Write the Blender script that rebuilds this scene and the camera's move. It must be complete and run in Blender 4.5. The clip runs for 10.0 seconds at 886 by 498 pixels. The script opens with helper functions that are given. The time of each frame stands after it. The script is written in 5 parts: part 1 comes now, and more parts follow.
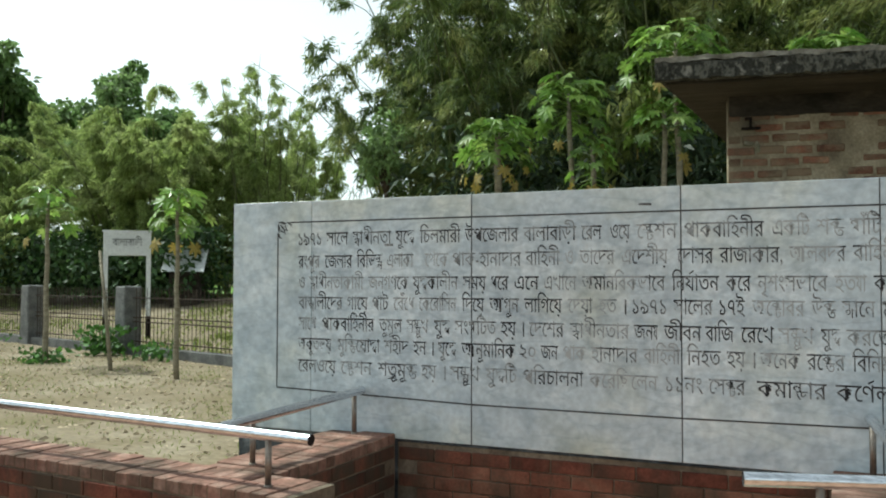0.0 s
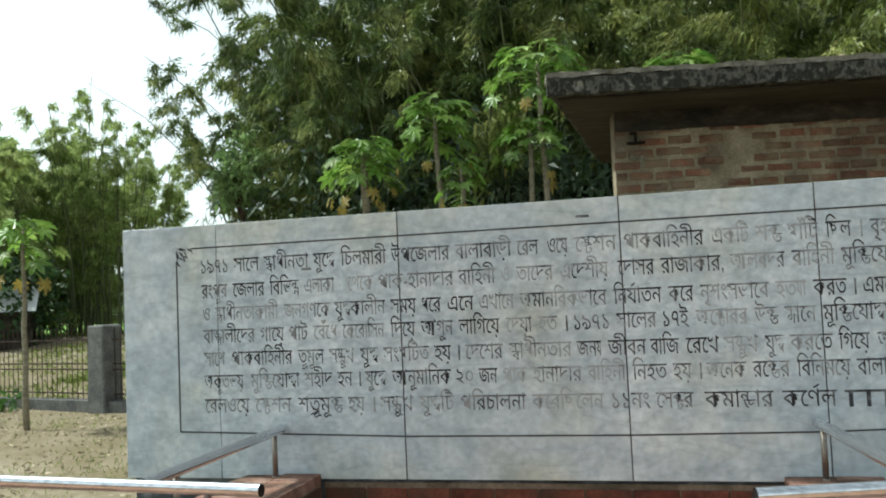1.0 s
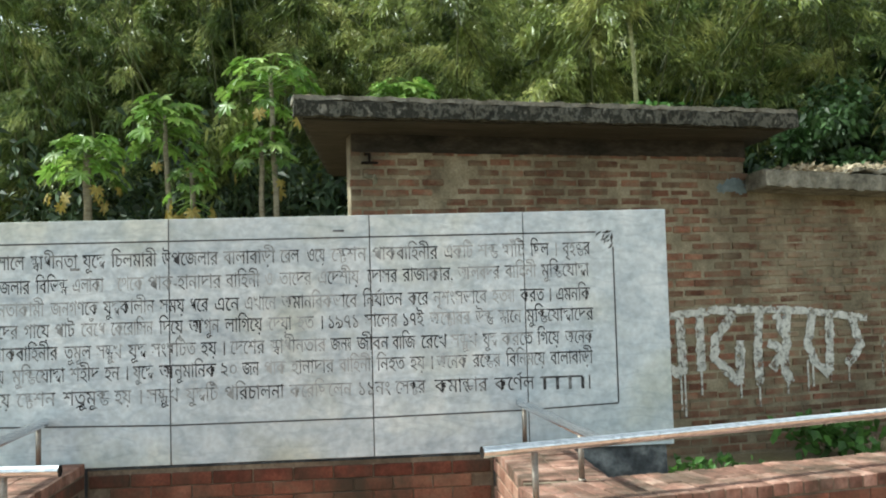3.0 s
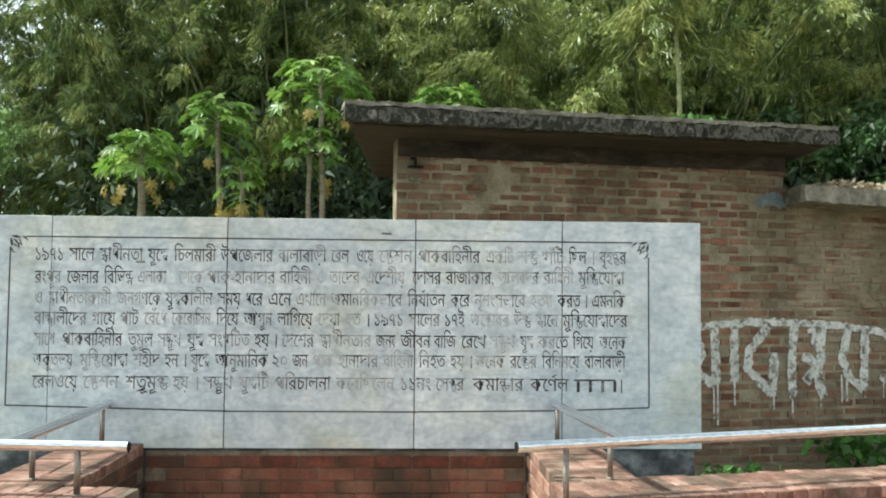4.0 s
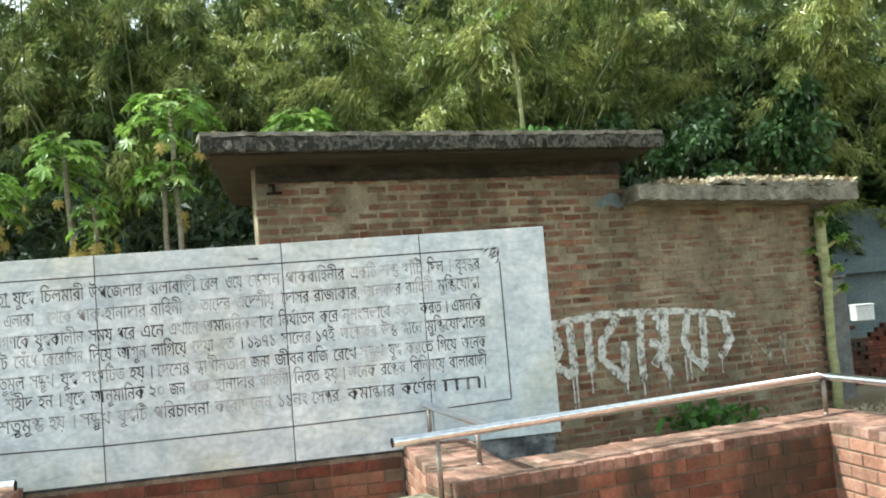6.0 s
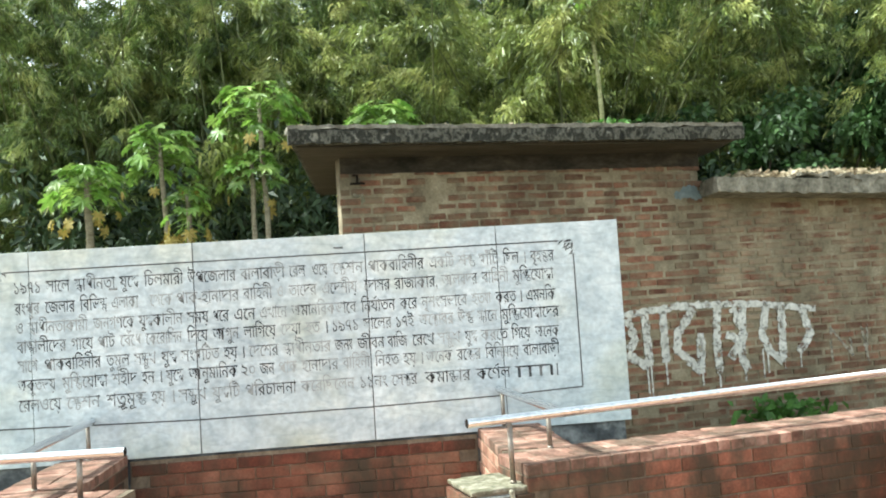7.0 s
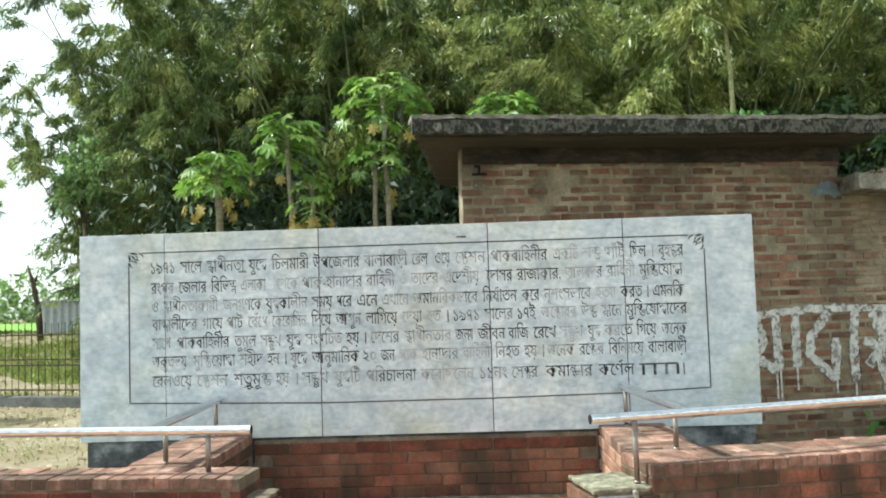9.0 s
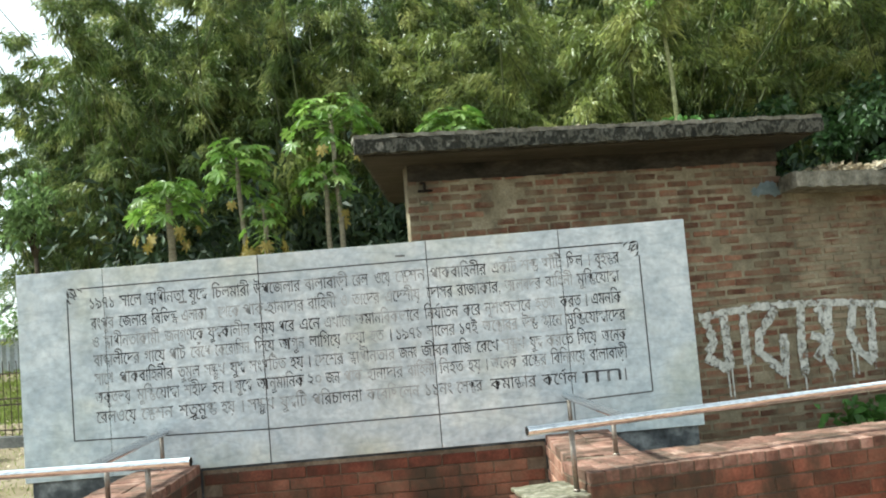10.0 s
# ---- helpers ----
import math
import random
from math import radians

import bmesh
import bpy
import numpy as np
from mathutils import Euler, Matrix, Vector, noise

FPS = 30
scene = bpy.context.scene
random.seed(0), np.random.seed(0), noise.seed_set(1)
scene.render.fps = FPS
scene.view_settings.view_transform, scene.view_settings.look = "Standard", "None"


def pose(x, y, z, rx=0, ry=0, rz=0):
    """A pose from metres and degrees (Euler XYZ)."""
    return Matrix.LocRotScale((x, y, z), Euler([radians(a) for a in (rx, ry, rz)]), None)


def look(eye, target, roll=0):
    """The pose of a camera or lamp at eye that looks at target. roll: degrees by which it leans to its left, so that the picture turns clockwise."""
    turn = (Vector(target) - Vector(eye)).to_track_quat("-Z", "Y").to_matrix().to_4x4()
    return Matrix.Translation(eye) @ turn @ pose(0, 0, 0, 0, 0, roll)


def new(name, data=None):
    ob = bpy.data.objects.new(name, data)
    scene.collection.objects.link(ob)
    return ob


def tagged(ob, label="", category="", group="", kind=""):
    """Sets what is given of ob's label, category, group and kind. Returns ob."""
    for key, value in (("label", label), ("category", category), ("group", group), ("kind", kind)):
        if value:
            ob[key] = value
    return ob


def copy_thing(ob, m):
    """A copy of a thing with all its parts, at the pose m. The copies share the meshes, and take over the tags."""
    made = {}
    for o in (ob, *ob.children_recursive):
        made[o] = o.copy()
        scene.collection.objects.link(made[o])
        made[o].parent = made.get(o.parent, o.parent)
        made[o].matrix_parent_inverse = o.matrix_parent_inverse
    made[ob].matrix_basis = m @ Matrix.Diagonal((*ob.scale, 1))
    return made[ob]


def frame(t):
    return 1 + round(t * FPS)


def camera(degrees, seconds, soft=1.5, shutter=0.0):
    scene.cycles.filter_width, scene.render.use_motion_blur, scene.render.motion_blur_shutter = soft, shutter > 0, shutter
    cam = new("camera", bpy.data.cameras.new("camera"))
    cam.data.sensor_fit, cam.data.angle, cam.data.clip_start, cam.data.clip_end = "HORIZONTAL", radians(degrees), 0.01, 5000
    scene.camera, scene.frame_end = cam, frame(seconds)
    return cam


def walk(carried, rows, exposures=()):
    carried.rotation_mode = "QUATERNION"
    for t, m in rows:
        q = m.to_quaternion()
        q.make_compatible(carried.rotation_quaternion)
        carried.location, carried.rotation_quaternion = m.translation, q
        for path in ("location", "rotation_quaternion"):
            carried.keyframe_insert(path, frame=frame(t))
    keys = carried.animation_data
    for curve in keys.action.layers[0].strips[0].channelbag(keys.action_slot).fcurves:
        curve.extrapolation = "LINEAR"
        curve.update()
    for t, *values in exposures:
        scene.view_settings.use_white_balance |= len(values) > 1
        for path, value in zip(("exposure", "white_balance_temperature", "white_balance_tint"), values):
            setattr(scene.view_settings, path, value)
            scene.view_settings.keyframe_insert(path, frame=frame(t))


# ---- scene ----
cam = camera(53.0, 10.0, soft=2.0)
PATH = [
    (0, (3.899, -5.032, 1.472), (3.070, -3.213, 1.542), 0.1),
    (0.5, (3.590, -4.930, 1.493), (2.819, -3.090, 1.635), -6.1),
    (1, (3.293, -4.900, 1.467), (2.808, -2.963, 1.586), -2.5),
    (1.5, (3.224, -5.042, 1.47), (3.136, -3.047, 1.568), 0.4),
    (2, (3.176, -5.285, 1.471), (3.049, -3.293, 1.588), 1.0),
    (2.5, (3.164, -5.497, 1.51), (3.063, -3.499, 1.521), 1.5),
    (3, (3.061, -5.695, 1.474), (3.224, -3.705, 1.578), -1.6),
    (3.2, (3.001, -5.757, 1.459), (3.173, -3.767, 1.556), -1.9),
    (4.3, (3.031, -6.075, 1.493), (3.078, -4.079, 1.608), 0.8),
    (4.5, (3.07, -6.133, 1.476), (3.095, -4.138, 1.619), -1.6),
    (5, (3.101, -6.269, 1.46), (3.266, -4.28, 1.586), -4.1),
    (5.5, (3.059, -6.352, 1.445), (3.421, -4.395, 1.65), -5.1),
    (5.7, (3.013, -6.351, 1.428), (3.407, -4.398, 1.603), -5.1),
    (6.8, (2.956, -6.611, 1.443), (3.22, -4.632, 1.56), -3.6),
    (7, (2.958, -6.653, 1.437), (3.163, -4.667, 1.56), -3.7),
    (7.5, (2.996, -6.684, 1.439), (3.005, -4.685, 1.501), -3.6),
    (8, (2.973, -6.622, 1.457), (2.98, -4.63, 1.627), -3.7),
    (8.5, (2.912, -6.582, 1.425), (3.021, -4.592, 1.592), -3.5),
    (9, (2.906, -6.567, 1.416), (2.851, -4.571, 1.538), -1.8),
    (9.5, (3.048, -6.582, 1.43), (2.954, -4.587, 1.533), -2.4),
    (10, (3.113, -6.62, 1.433), (3.135, -4.625, 1.582), -4.9),
]
walk(cam, [(t, look(eye, target, roll)) for t, eye, target, roll in PATH], exposures=[(0.0, 0.52, 6020, -4), (1.0, 0.60, 6020, -4), (2.5, 1.10, 6020, -4), (3.2, 1.04, 6020, -4), (4.5, 1.19, 6020, -4), (5.0, 1.19, 6020, -4), (5.6, 1.31, 6020, -4), (7.0, 1.68, 6020, -4), (7.5, 1.50, 6020, -4), (9.0, 1.27, 6020, -4), (10.0, 1.2, 6020, -4)])


# ---- world, sun ----
SUN_FROM = Vector((-0.66, 0.10, 0.88)).normalized()
world = bpy.data.worlds.new("hazy_sky")
scene.world = world
world.use_nodes = True
wn = world.node_tree
sky = wn.nodes.new("ShaderNodeTexSky")
sky.sky_type = "NISHITA"
sky.sun_disc = False
sky.sun_elevation = math.asin(SUN_FROM.z)
sky.sun_rotation = math.atan2(SUN_FROM.x, SUN_FROM.y)
sky.dust_density = 1.5
sky.air_density = 1.0
haze = wn.nodes.new("ShaderNodeHueSaturation")
haze.inputs["Saturation"].default_value = 0.18
wn.links.new(sky.outputs[0], haze.inputs["Color"])
back = wn.nodes["Background"]
wn.links.new(haze.outputs[0], back.inputs["Color"])
back.inputs["Strength"].default_value = 0.14
sun = new("sun", bpy.data.lights.new("sun", "SUN"))
sun.data.energy, sun.data.angle, sun.data.color = 3.6, radians(2.0), (1.0, 0.95, 0.86)
sun.matrix_world = look(SUN_FROM * 40, (0, 0, 0))


# ---- materials ----
def shade(name, colors, scale=3.0, fine=40.0, rough=0.8, bump=0.3, depth=0.01, metal=0.0, stretch=(1, 1, 1), rand=0.0, trans=0.0, island=False, grain=0.55, stain=0.0, stain_scale=1.2, wash=None):
    """A surface of two grains: colors run over the large grain, the fine one darkens and roughens."""
    m = bpy.data.materials.new(name)
    m.use_nodes = True
    n, ln = m.node_tree.nodes, m.node_tree.links
    b = n["Principled BSDF"]
    co = n.new("ShaderNodeTexCoord")
    mp = n.new("ShaderNodeMapping")
    mp.inputs["Scale"].default_value = stretch
    ln.new(co.outputs["Object"], mp.inputs["Vector"])
    big = n.new("ShaderNodeTexNoise")
    big.inputs["Scale"].default_value, big.inputs["Detail"].default_value, big.inputs["Roughness"].default_value = scale, 6.0, 0.62
    small = n.new("ShaderNodeTexNoise")
    small.inputs["Scale"].default_value, small.inputs["Detail"].default_value = fine, 4.0
    info = n.new("ShaderNodeObjectInfo")
    add = n.new("ShaderNodeVectorMath")
    add.operation = "ADD"
    ln.new(mp.outputs[0], add.inputs[0])
    if rand:
        ofs = n.new("ShaderNodeMath")
        ofs.operation = "MULTIPLY"
        ofs.inputs[1].default_value = 37.0
        ln.new(info.outputs["Random"], ofs.inputs[0])
        ln.new(ofs.outputs[0], add.inputs[1])
    ln.new(add.outputs[0], big.inputs["Vector"])
    ln.new(add.outputs[0], small.inputs["Vector"])
    ramp = n.new("ShaderNodeValToRGB")
    els = ramp.color_ramp.elements
    while len(els) < len(colors):
        els.new(0.5)
    for k, c in enumerate(colors):
        els[k].position = 0.3 + 0.4 * k / max(1, len(colors) - 1)
        els[k].color = (*c, 1)
    ln.new(big.outputs["Fac"], ramp.inputs["Fac"])
    mix = n.new("ShaderNodeMix")
    mix.data_type, mix.blend_type = "RGBA", "MULTIPLY"
    mix.inputs["Factor"].default_value = grain
    ln.new(ramp.outputs["Color"], mix.inputs["A"])
    sr = n.new("ShaderNodeMapRange")
    sr.inputs["From Min"].default_value, sr.inputs["From Max"].default_value = 0.3, 0.7
    sr.inputs["To Min"].default_value, sr.inputs["To Max"].default_value = 0.55, 1.25
    ln.new(small.outputs["Fac"], sr.inputs["Value"])
    ln.new(sr.outputs[0], mix.inputs["B"])
    out = mix.outputs["Result"]
    if rand or island:
        hs = n.new("ShaderNodeHueSaturation")
        rr = n.new("ShaderNodeMapRange")
        amount = rand or 0.42
        rr.inputs["To Min"].default_value, rr.inputs["To Max"].default_value = 1 - amount, 1 + amount
        if island:
            geo = n.new("ShaderNodeNewGeometry")
            ln.new(geo.outputs["Random Per Island"], rr.inputs["Value"])
        else:
            ln.new(info.outputs["Random"], rr.inputs["Value"])
        ln.new(rr.outputs[0], hs.inputs["Value"])
        ln.new(out, hs.inputs["Color"])
        out = hs.outputs["Color"]
    if wash:
        # mortar smeared over the face in streaky patches: colour, how much, lower bound of the noise
        geo3 = n.new("ShaderNodeNewGeometry")
        mp3 = n.new("ShaderNodeMapping")
        mp3.inputs["Scale"].default_value = (1.0, 1.0, 2.2)
        ln.new(geo3.outputs["Position"], mp3.inputs["Vector"])
        wn3 = n.new("ShaderNodeTexNoise")
        wn3.inputs["Scale"].default_value, wn3.inputs["Detail"].default_value, wn3.inputs["Roughness"].default_value = 2.4, 9.0, 0.72
        ln.new(mp3.outputs[0], wn3.inputs["Vector"])
        wm = n.new("ShaderNodeMapRange")
        wm.inputs["From Min"].default_value, wm.inputs["From Max"].default_value = wash[2], wash[2] + 0.16
        wm.inputs["To Min"].default_value, wm.inputs["To Max"].default_value = 0.0, wash[1]
        ln.new(wn3.outputs["Fac"], wm.inputs["Value"])
        wx = n.new("ShaderNodeMix")
        wx.data_type = "RGBA"
        ln.new(wm.outputs[0], wx.inputs["Factor"])
        ln.new(out, wx.inputs["A"])
        wx.inputs["B"].default_value = (*wash[0], 1)
        out = wx.outputs["Result"]
    if stain:
        geo2 = n.new("ShaderNodeNewGeometry")
        mp2 = n.new("ShaderNodeMapping")
        mp2.inputs["Scale"].default_value = (1.7, 1.7, 0.65)
        ln.new(geo2.outputs["Position"], mp2.inputs["Vector"])
        sn = n.new("ShaderNodeTexNoise")
        sn.inputs["Scale"].default_value, sn.inputs["Detail"].default_value, sn.inputs["Roughness"].default_value = stain_scale, 5.0, 0.65
        ln.new(mp2.outputs[0], sn.inputs["Vector"])
        sm = n.new("ShaderNodeMapRange")
        sm.inputs["From Min"].default_value, sm.inputs["From Max"].default_value = 0.42, 0.62
        sm.inputs["To Min"].default_value, sm.inputs["To Max"].default_value = 0.0, stain
        ln.new(sn.outputs["Fac"], sm.inputs["Value"])
        sx = n.new("ShaderNodeMix")
        sx.data_type = "RGBA"
        ln.new(sm.outputs[0], sx.inputs["Factor"])
        ln.new(out, sx.inputs["A"])
        sx.inputs["B"].default_value = (0.045, 0.04, 0.028, 1)
        out = sx.outputs["Result"]
    ln.new(out, b.inputs["Base Color"])
    b.inputs["Roughness"].default_value, b.inputs["Metallic"].default_value = rough, metal
    b.inputs["Specular IOR Level"].default_value = 0.15 if rough >= 0.8 else 0.42 if trans else 0.5
    if trans:
        tr = n.new("ShaderNodeBsdfTranslucent")
        ln.new(out, tr.inputs["Color"])
        ms = n.new("ShaderNodeMixShader")
        ms.inputs["Fac"].default_value = trans
        ln.new(b.outputs[0], ms.inputs[1])
        ln.new(tr.outputs[0], ms.inputs[2])
        ln.new(ms.outputs[0], n["Material Output"].inputs["Surface"])
    if bump:
        bp = n.new("ShaderNodeBump")
        bp.inputs["Strength"].default_value, bp.inputs["Distance"].default_value = bump, depth
        ln.new(small.outputs["Fac"], bp.inputs["Height"])
        ln.new(bp.outputs[0], b.inputs["Normal"])
    return m


def marble_material():
    m = shade("white_marble", [(0.42, 0.475, 0.515), (0.53, 0.59, 0.62), (0.68, 0.72, 0.735)], 4.8, 24, 0.42, 0.03, 0.002, rand=0.05, grain=0.34)
    n, ln = m.node_tree.nodes, m.node_tree.links
    b = n["Principled BSDF"]
    link = b.inputs["Base Color"].links[0]
    src = link.from_socket
    co = n.new("ShaderNodeTexCoord")
    mp = n.new("ShaderNodeMapping")
    mp.inputs["Rotation"].default_value = (0, radians(38), 0)
    mp.inputs["Scale"].default_value = (1.0, 1.0, 2.6)
    ln.new(co.outputs["Object"], mp.inputs["Vector"])
    vein = n.new("ShaderNodeTexNoise")
    vein.inputs["Scale"].default_value, vein.inputs["Detail"].default_value, vein.inputs["Distortion"].default_value = 3.2, 9.0, 0.45
    ln.new(mp.outputs[0], vein.inputs["Vector"])
    vr = n.new("ShaderNodeValToRGB")
    e = vr.color_ramp.elements
    e[0].position, e[0].color = 0.46, (1, 1, 1, 1)
    e[1].position, e[1].color = 0.505, (0.80, 0.83, 0.86, 1)
    k = e.new(0.56)
    k.color = (1, 1, 1, 1)
    ln.new(vein.outputs["Fac"], vr.inputs["Fac"])
    mx = n.new("ShaderNodeMix")
    mx.data_type, mx.blend_type = "RGBA", "MULTIPLY"
    mx.inputs["Factor"].default_value = 0.75
    ln.new(src, mx.inputs["A"])
    ln.new(vr.outputs["Color"], mx.inputs["B"])
    # yellowish water stains
    st = n.new("ShaderNodeTexNoise")
    st.inputs["Scale"].default_value, st.inputs["Detail"].default_value = 1.3, 5.0
    ln.new(co.outputs["Object"], st.inputs["Vector"])
    sr = n.new("ShaderNodeMapRange")
    sr.inputs["From Min"].default_value, sr.inputs["From Max"].default_value, sr.inputs["To Max"].default_value = 0.52, 0.72, 0.7
    ln.new(st.outputs["Fac"], sr.inputs["Value"])
    my = n.new("ShaderNodeMix")
    my.data_type, my.blend_type = "RGBA", "MULTIPLY"
    ln.new(sr.outputs[0], my.inputs["Factor"])
    ln.new(mx.outputs["Result"], my.inputs["A"])
    my.inputs["B"].default_value = (0.90, 0.83, 0.62, 1)
    ln.new(my.outputs["Result"], b.inputs["Base Color"])
    return m


def worn_ink(name, lo, most):
    """Black letter paint, flaked off in patches so that the stone shows through."""
    m = shade(name, [(0.02, 0.02, 0.022), (0.035, 0.035, 0.04)], 8, 60, 0.6, 0.0)
    n, ln = m.node_tree.nodes, m.node_tree.links
    b = n["Principled BSDF"]
    src = b.inputs["Base Color"].links[0].from_socket
    co = n.new("ShaderNodeTexCoord")
    a = n.new("ShaderNodeTexNoise")
    a.inputs["Scale"].default_value, a.inputs["Detail"].default_value = 6.0, 2.0
    c = n.new("ShaderNodeTexNoise")
    c.inputs["Scale"].default_value, c.inputs["Detail"].default_value = 42.0, 3.0
    ln.new(co.outputs["Object"], a.inputs["Vector"])
    ln.new(co.outputs["Object"], c.inputs["Vector"])
    s = n.new("ShaderNodeMath")
    s.operation = "MULTIPLY_ADD"
    s.inputs[1].default_value = 0.35
    ln.new(c.outputs["Fac"], s.inputs[0])
    ln.new(a.outputs["Fac"], s.inputs[2])
    r = n.new("ShaderNodeMapRange")
    r.inputs["From Min"].default_value, r.inputs["From Max"].default_value = lo, lo + 0.2
    r.inputs["To Min"].default_value, r.inputs["To Max"].default_value = 0.0, most
    ln.new(s.outputs[0], r.inputs["Value"])
    mx = n.new("ShaderNodeMix")
    mx.data_type = "RGBA"
    ln.new(r.outputs[0], mx.inputs["Factor"])
    ln.new(src, mx.inputs["A"])
    mx.inputs["B"].default_value = (0.55, 0.57, 0.57, 1)
    ln.new(mx.outputs["Result"], b.inputs["Base Color"])
    return m


MARBLE = marble_material()
INKS = [worn_ink("worn_black_paint", 0.67, 0.4), worn_ink("thin_black_paint", 0.58, 0.50), worn_ink("flaked_grey_paint", 0.51, 0.60), worn_ink("nearly_gone_paint", 0.44, 0.68)]
JOINT = shade("dark_joint", [(0.05, 0.05, 0.05), (0.09, 0.09, 0.085)], 5, 60)
INK_PLAIN = shade("black_sign_paint", [(0.02, 0.02, 0.02), (0.05, 0.05, 0.05)], 8, 60, 0.6)
PLINTH = shade("blackened_plaster", [(0.04, 0.045, 0.05), (0.10, 0.11, 0.12), (0.30, 0.32, 0.33)], 6, 30, 0.9)
RED_BRICK = shade("red_facing_brick", [(0.10, 0.041, 0.028), (0.19, 0.075, 0.048), (0.25, 0.112, 0.074)], 4, 60, 0.85, 0.4, 0.004, rand=0.3, stain=0.85, stain_scale=1.7, wash=((0.18, 0.135, 0.09), 0.5, 0.47))
COPING = shade("sunbleached_coping_brick", [(0.12, 0.062, 0.046), (0.25, 0.138, 0.105), (0.37, 0.255, 0.205)], 5, 45, 0.9, 0.5, 0.005, rand=0.28, stain=0.72, stain_scale=2.2)
# Lighter copy of the facing brick: sunlight painted into walls facing the sun.
SUNLIT_BRICK = shade("sunlit_facing_brick", [(0.21, 0.10, 0.068), (0.30, 0.165, 0.12), (0.37, 0.255, 0.19)], 5, 50, 0.9, 0.4, 0.005, rand=0.24, stain=0.35)
# Darker copy of the facing brick: grime, with shade mixed into the colour.
GRIME_SHADE_BRICK = shade("grime_shade_facing_brick", [(0.055, 0.024, 0.017), (0.13, 0.045, 0.03), (0.20, 0.075, 0.048)], 4, 60, 0.9, 0.4, 0.004, rand=0.25, stain=0.88, stain_scale=1.3)
MORTAR = shade("brick_mortar", [(0.12, 0.088, 0.062), (0.235, 0.19, 0.14)], 6, 50, 0.95, stain=0.65, stain_scale=1.7)
HUT_BRICK = shade("old_clay_brick", [(0.11, 0.055, 0.038), (0.195, 0.09, 0.058), (0.245, 0.145, 0.095)], 4, 45, 0.95, 0.5, 0.006, rand=0.35, stain=0.45, stain_scale=0.9, wash=((0.225, 0.188, 0.128), 0.68, 0.43))
HUT_REST = shade("old_clay_brick_rest", [(0.11, 0.055, 0.038), (0.195, 0.09, 0.058), (0.245, 0.145, 0.095)], 4, 45, 0.95, 0.5, 0.006, island=True, stain=0.45, stain_scale=0.9, wash=((0.225, 0.188, 0.128), 0.68, 0.43))
HUT_SMEARED = shade("mortar_smeared_brick", [(0.11, 0.055, 0.038), (0.195, 0.09, 0.058), (0.245, 0.145, 0.095)], 4, 45, 0.95, 0.5, 0.006, rand=0.3, stain=0.45, stain_scale=0.9, wash=((0.295, 0.25, 0.175), 0.80, 0.39))
HUT_MORTAR = shade("smeared_mortar", [(0.15, 0.122, 0.085), (0.27, 0.228, 0.158), (0.375, 0.327, 0.238)], 3.5, 40, 0.95, 0.6, 0.012, stain=0.4, stain_scale=0.9)
SLAB = shade("weathered_concrete", [(0.018, 0.018, 0.016), (0.03, 0.03, 0.024), (0.12, 0.115, 0.095), (0.025, 0.025, 0.02), (0.045, 0.044, 0.036), (0.24, 0.225, 0.19)], 8, 30, 0.95, 0.8, 0.03, stretch=(1, 1, 0.7))
# Dark concrete: the painted shade band under the slab, and the far hut's walls.
DARK_CONCRETE = shade("dark_concrete", [(0.02, 0.018, 0.014), (0.042, 0.036, 0.028), (0.085, 0.07, 0.052)], 4, 30, 0.95, 0.6, 0.01, stretch=(0.6, 1, 1.4))
PALE_SLAB = shade("pale_concrete", [(0.07, 0.064, 0.05), (0.20, 0.185, 0.15), (0.32, 0.295, 0.245)], 5, 30, 0.95, 0.7, 0.02)
MOSSY = shade("mossy_mortar", [(0.085, 0.085, 0.05), (0.21, 0.195, 0.14), (0.38, 0.355, 0.285)], 13, 40, 0.95, 0.8, 0.012, stain=0.35, stain_scale=6)
PAVER = shade("pink_clay_paver", [(0.32, 0.17, 0.108), (0.40, 0.232, 0.152), (0.43, 0.285, 0.20)], 2.5, 40, 0.9, 0.3, 0.004, rand=0.08, stain=0.25)
STEEL = shade("brushed_steel", [(0.68, 0.70, 0.73), (0.80, 0.82, 0.85)], 3, 90, 0.24, 0.03, 0.001, metal=1.0, stretch=(0.2, 1, 1))
POST_STEEL = shade("dull_steel", [(0.22, 0.19, 0.16), (0.33, 0.29, 0.25)], 6, 60, 0.5, 0.05, 0.001, metal=0.9)
SOIL = shade("dry_soil", [(0.155, 0.14, 0.065), (0.185, 0.15, 0.092), (0.23, 0.19, 0.13), (0.29, 0.25, 0.18)], 0.9, 14, 0.98, 0.5, 0.02, grain=0.5)
IRON = shade("rusty_iron", [(0.008, 0.007, 0.007), (0.02, 0.015, 0.012)], 8, 60, 0.9)
RUST = shade("weathered_fence_iron", [(0.045, 0.034, 0.028), (0.10, 0.075, 0.06)], 8, 60, 0.85)
CONCRETE_POST = shade("grey_concrete_post", [(0.10, 0.10, 0.10), (0.22, 0.22, 0.21)], 5, 30, 0.95, 0.5, 0.01)
WHITE_PAINT = shade("white_sign_paint", [(0.62, 0.63, 0.62), (0.76, 0.77, 0.76)], 3, 40, 0.7)
WHITEWASH = shade("chalky_white_paint", [(0.50, 0.49, 0.45), (0.70, 0.69, 0.66)], 7, 40, 0.95, grain=0.35, stain=0.25, stain_scale=10)
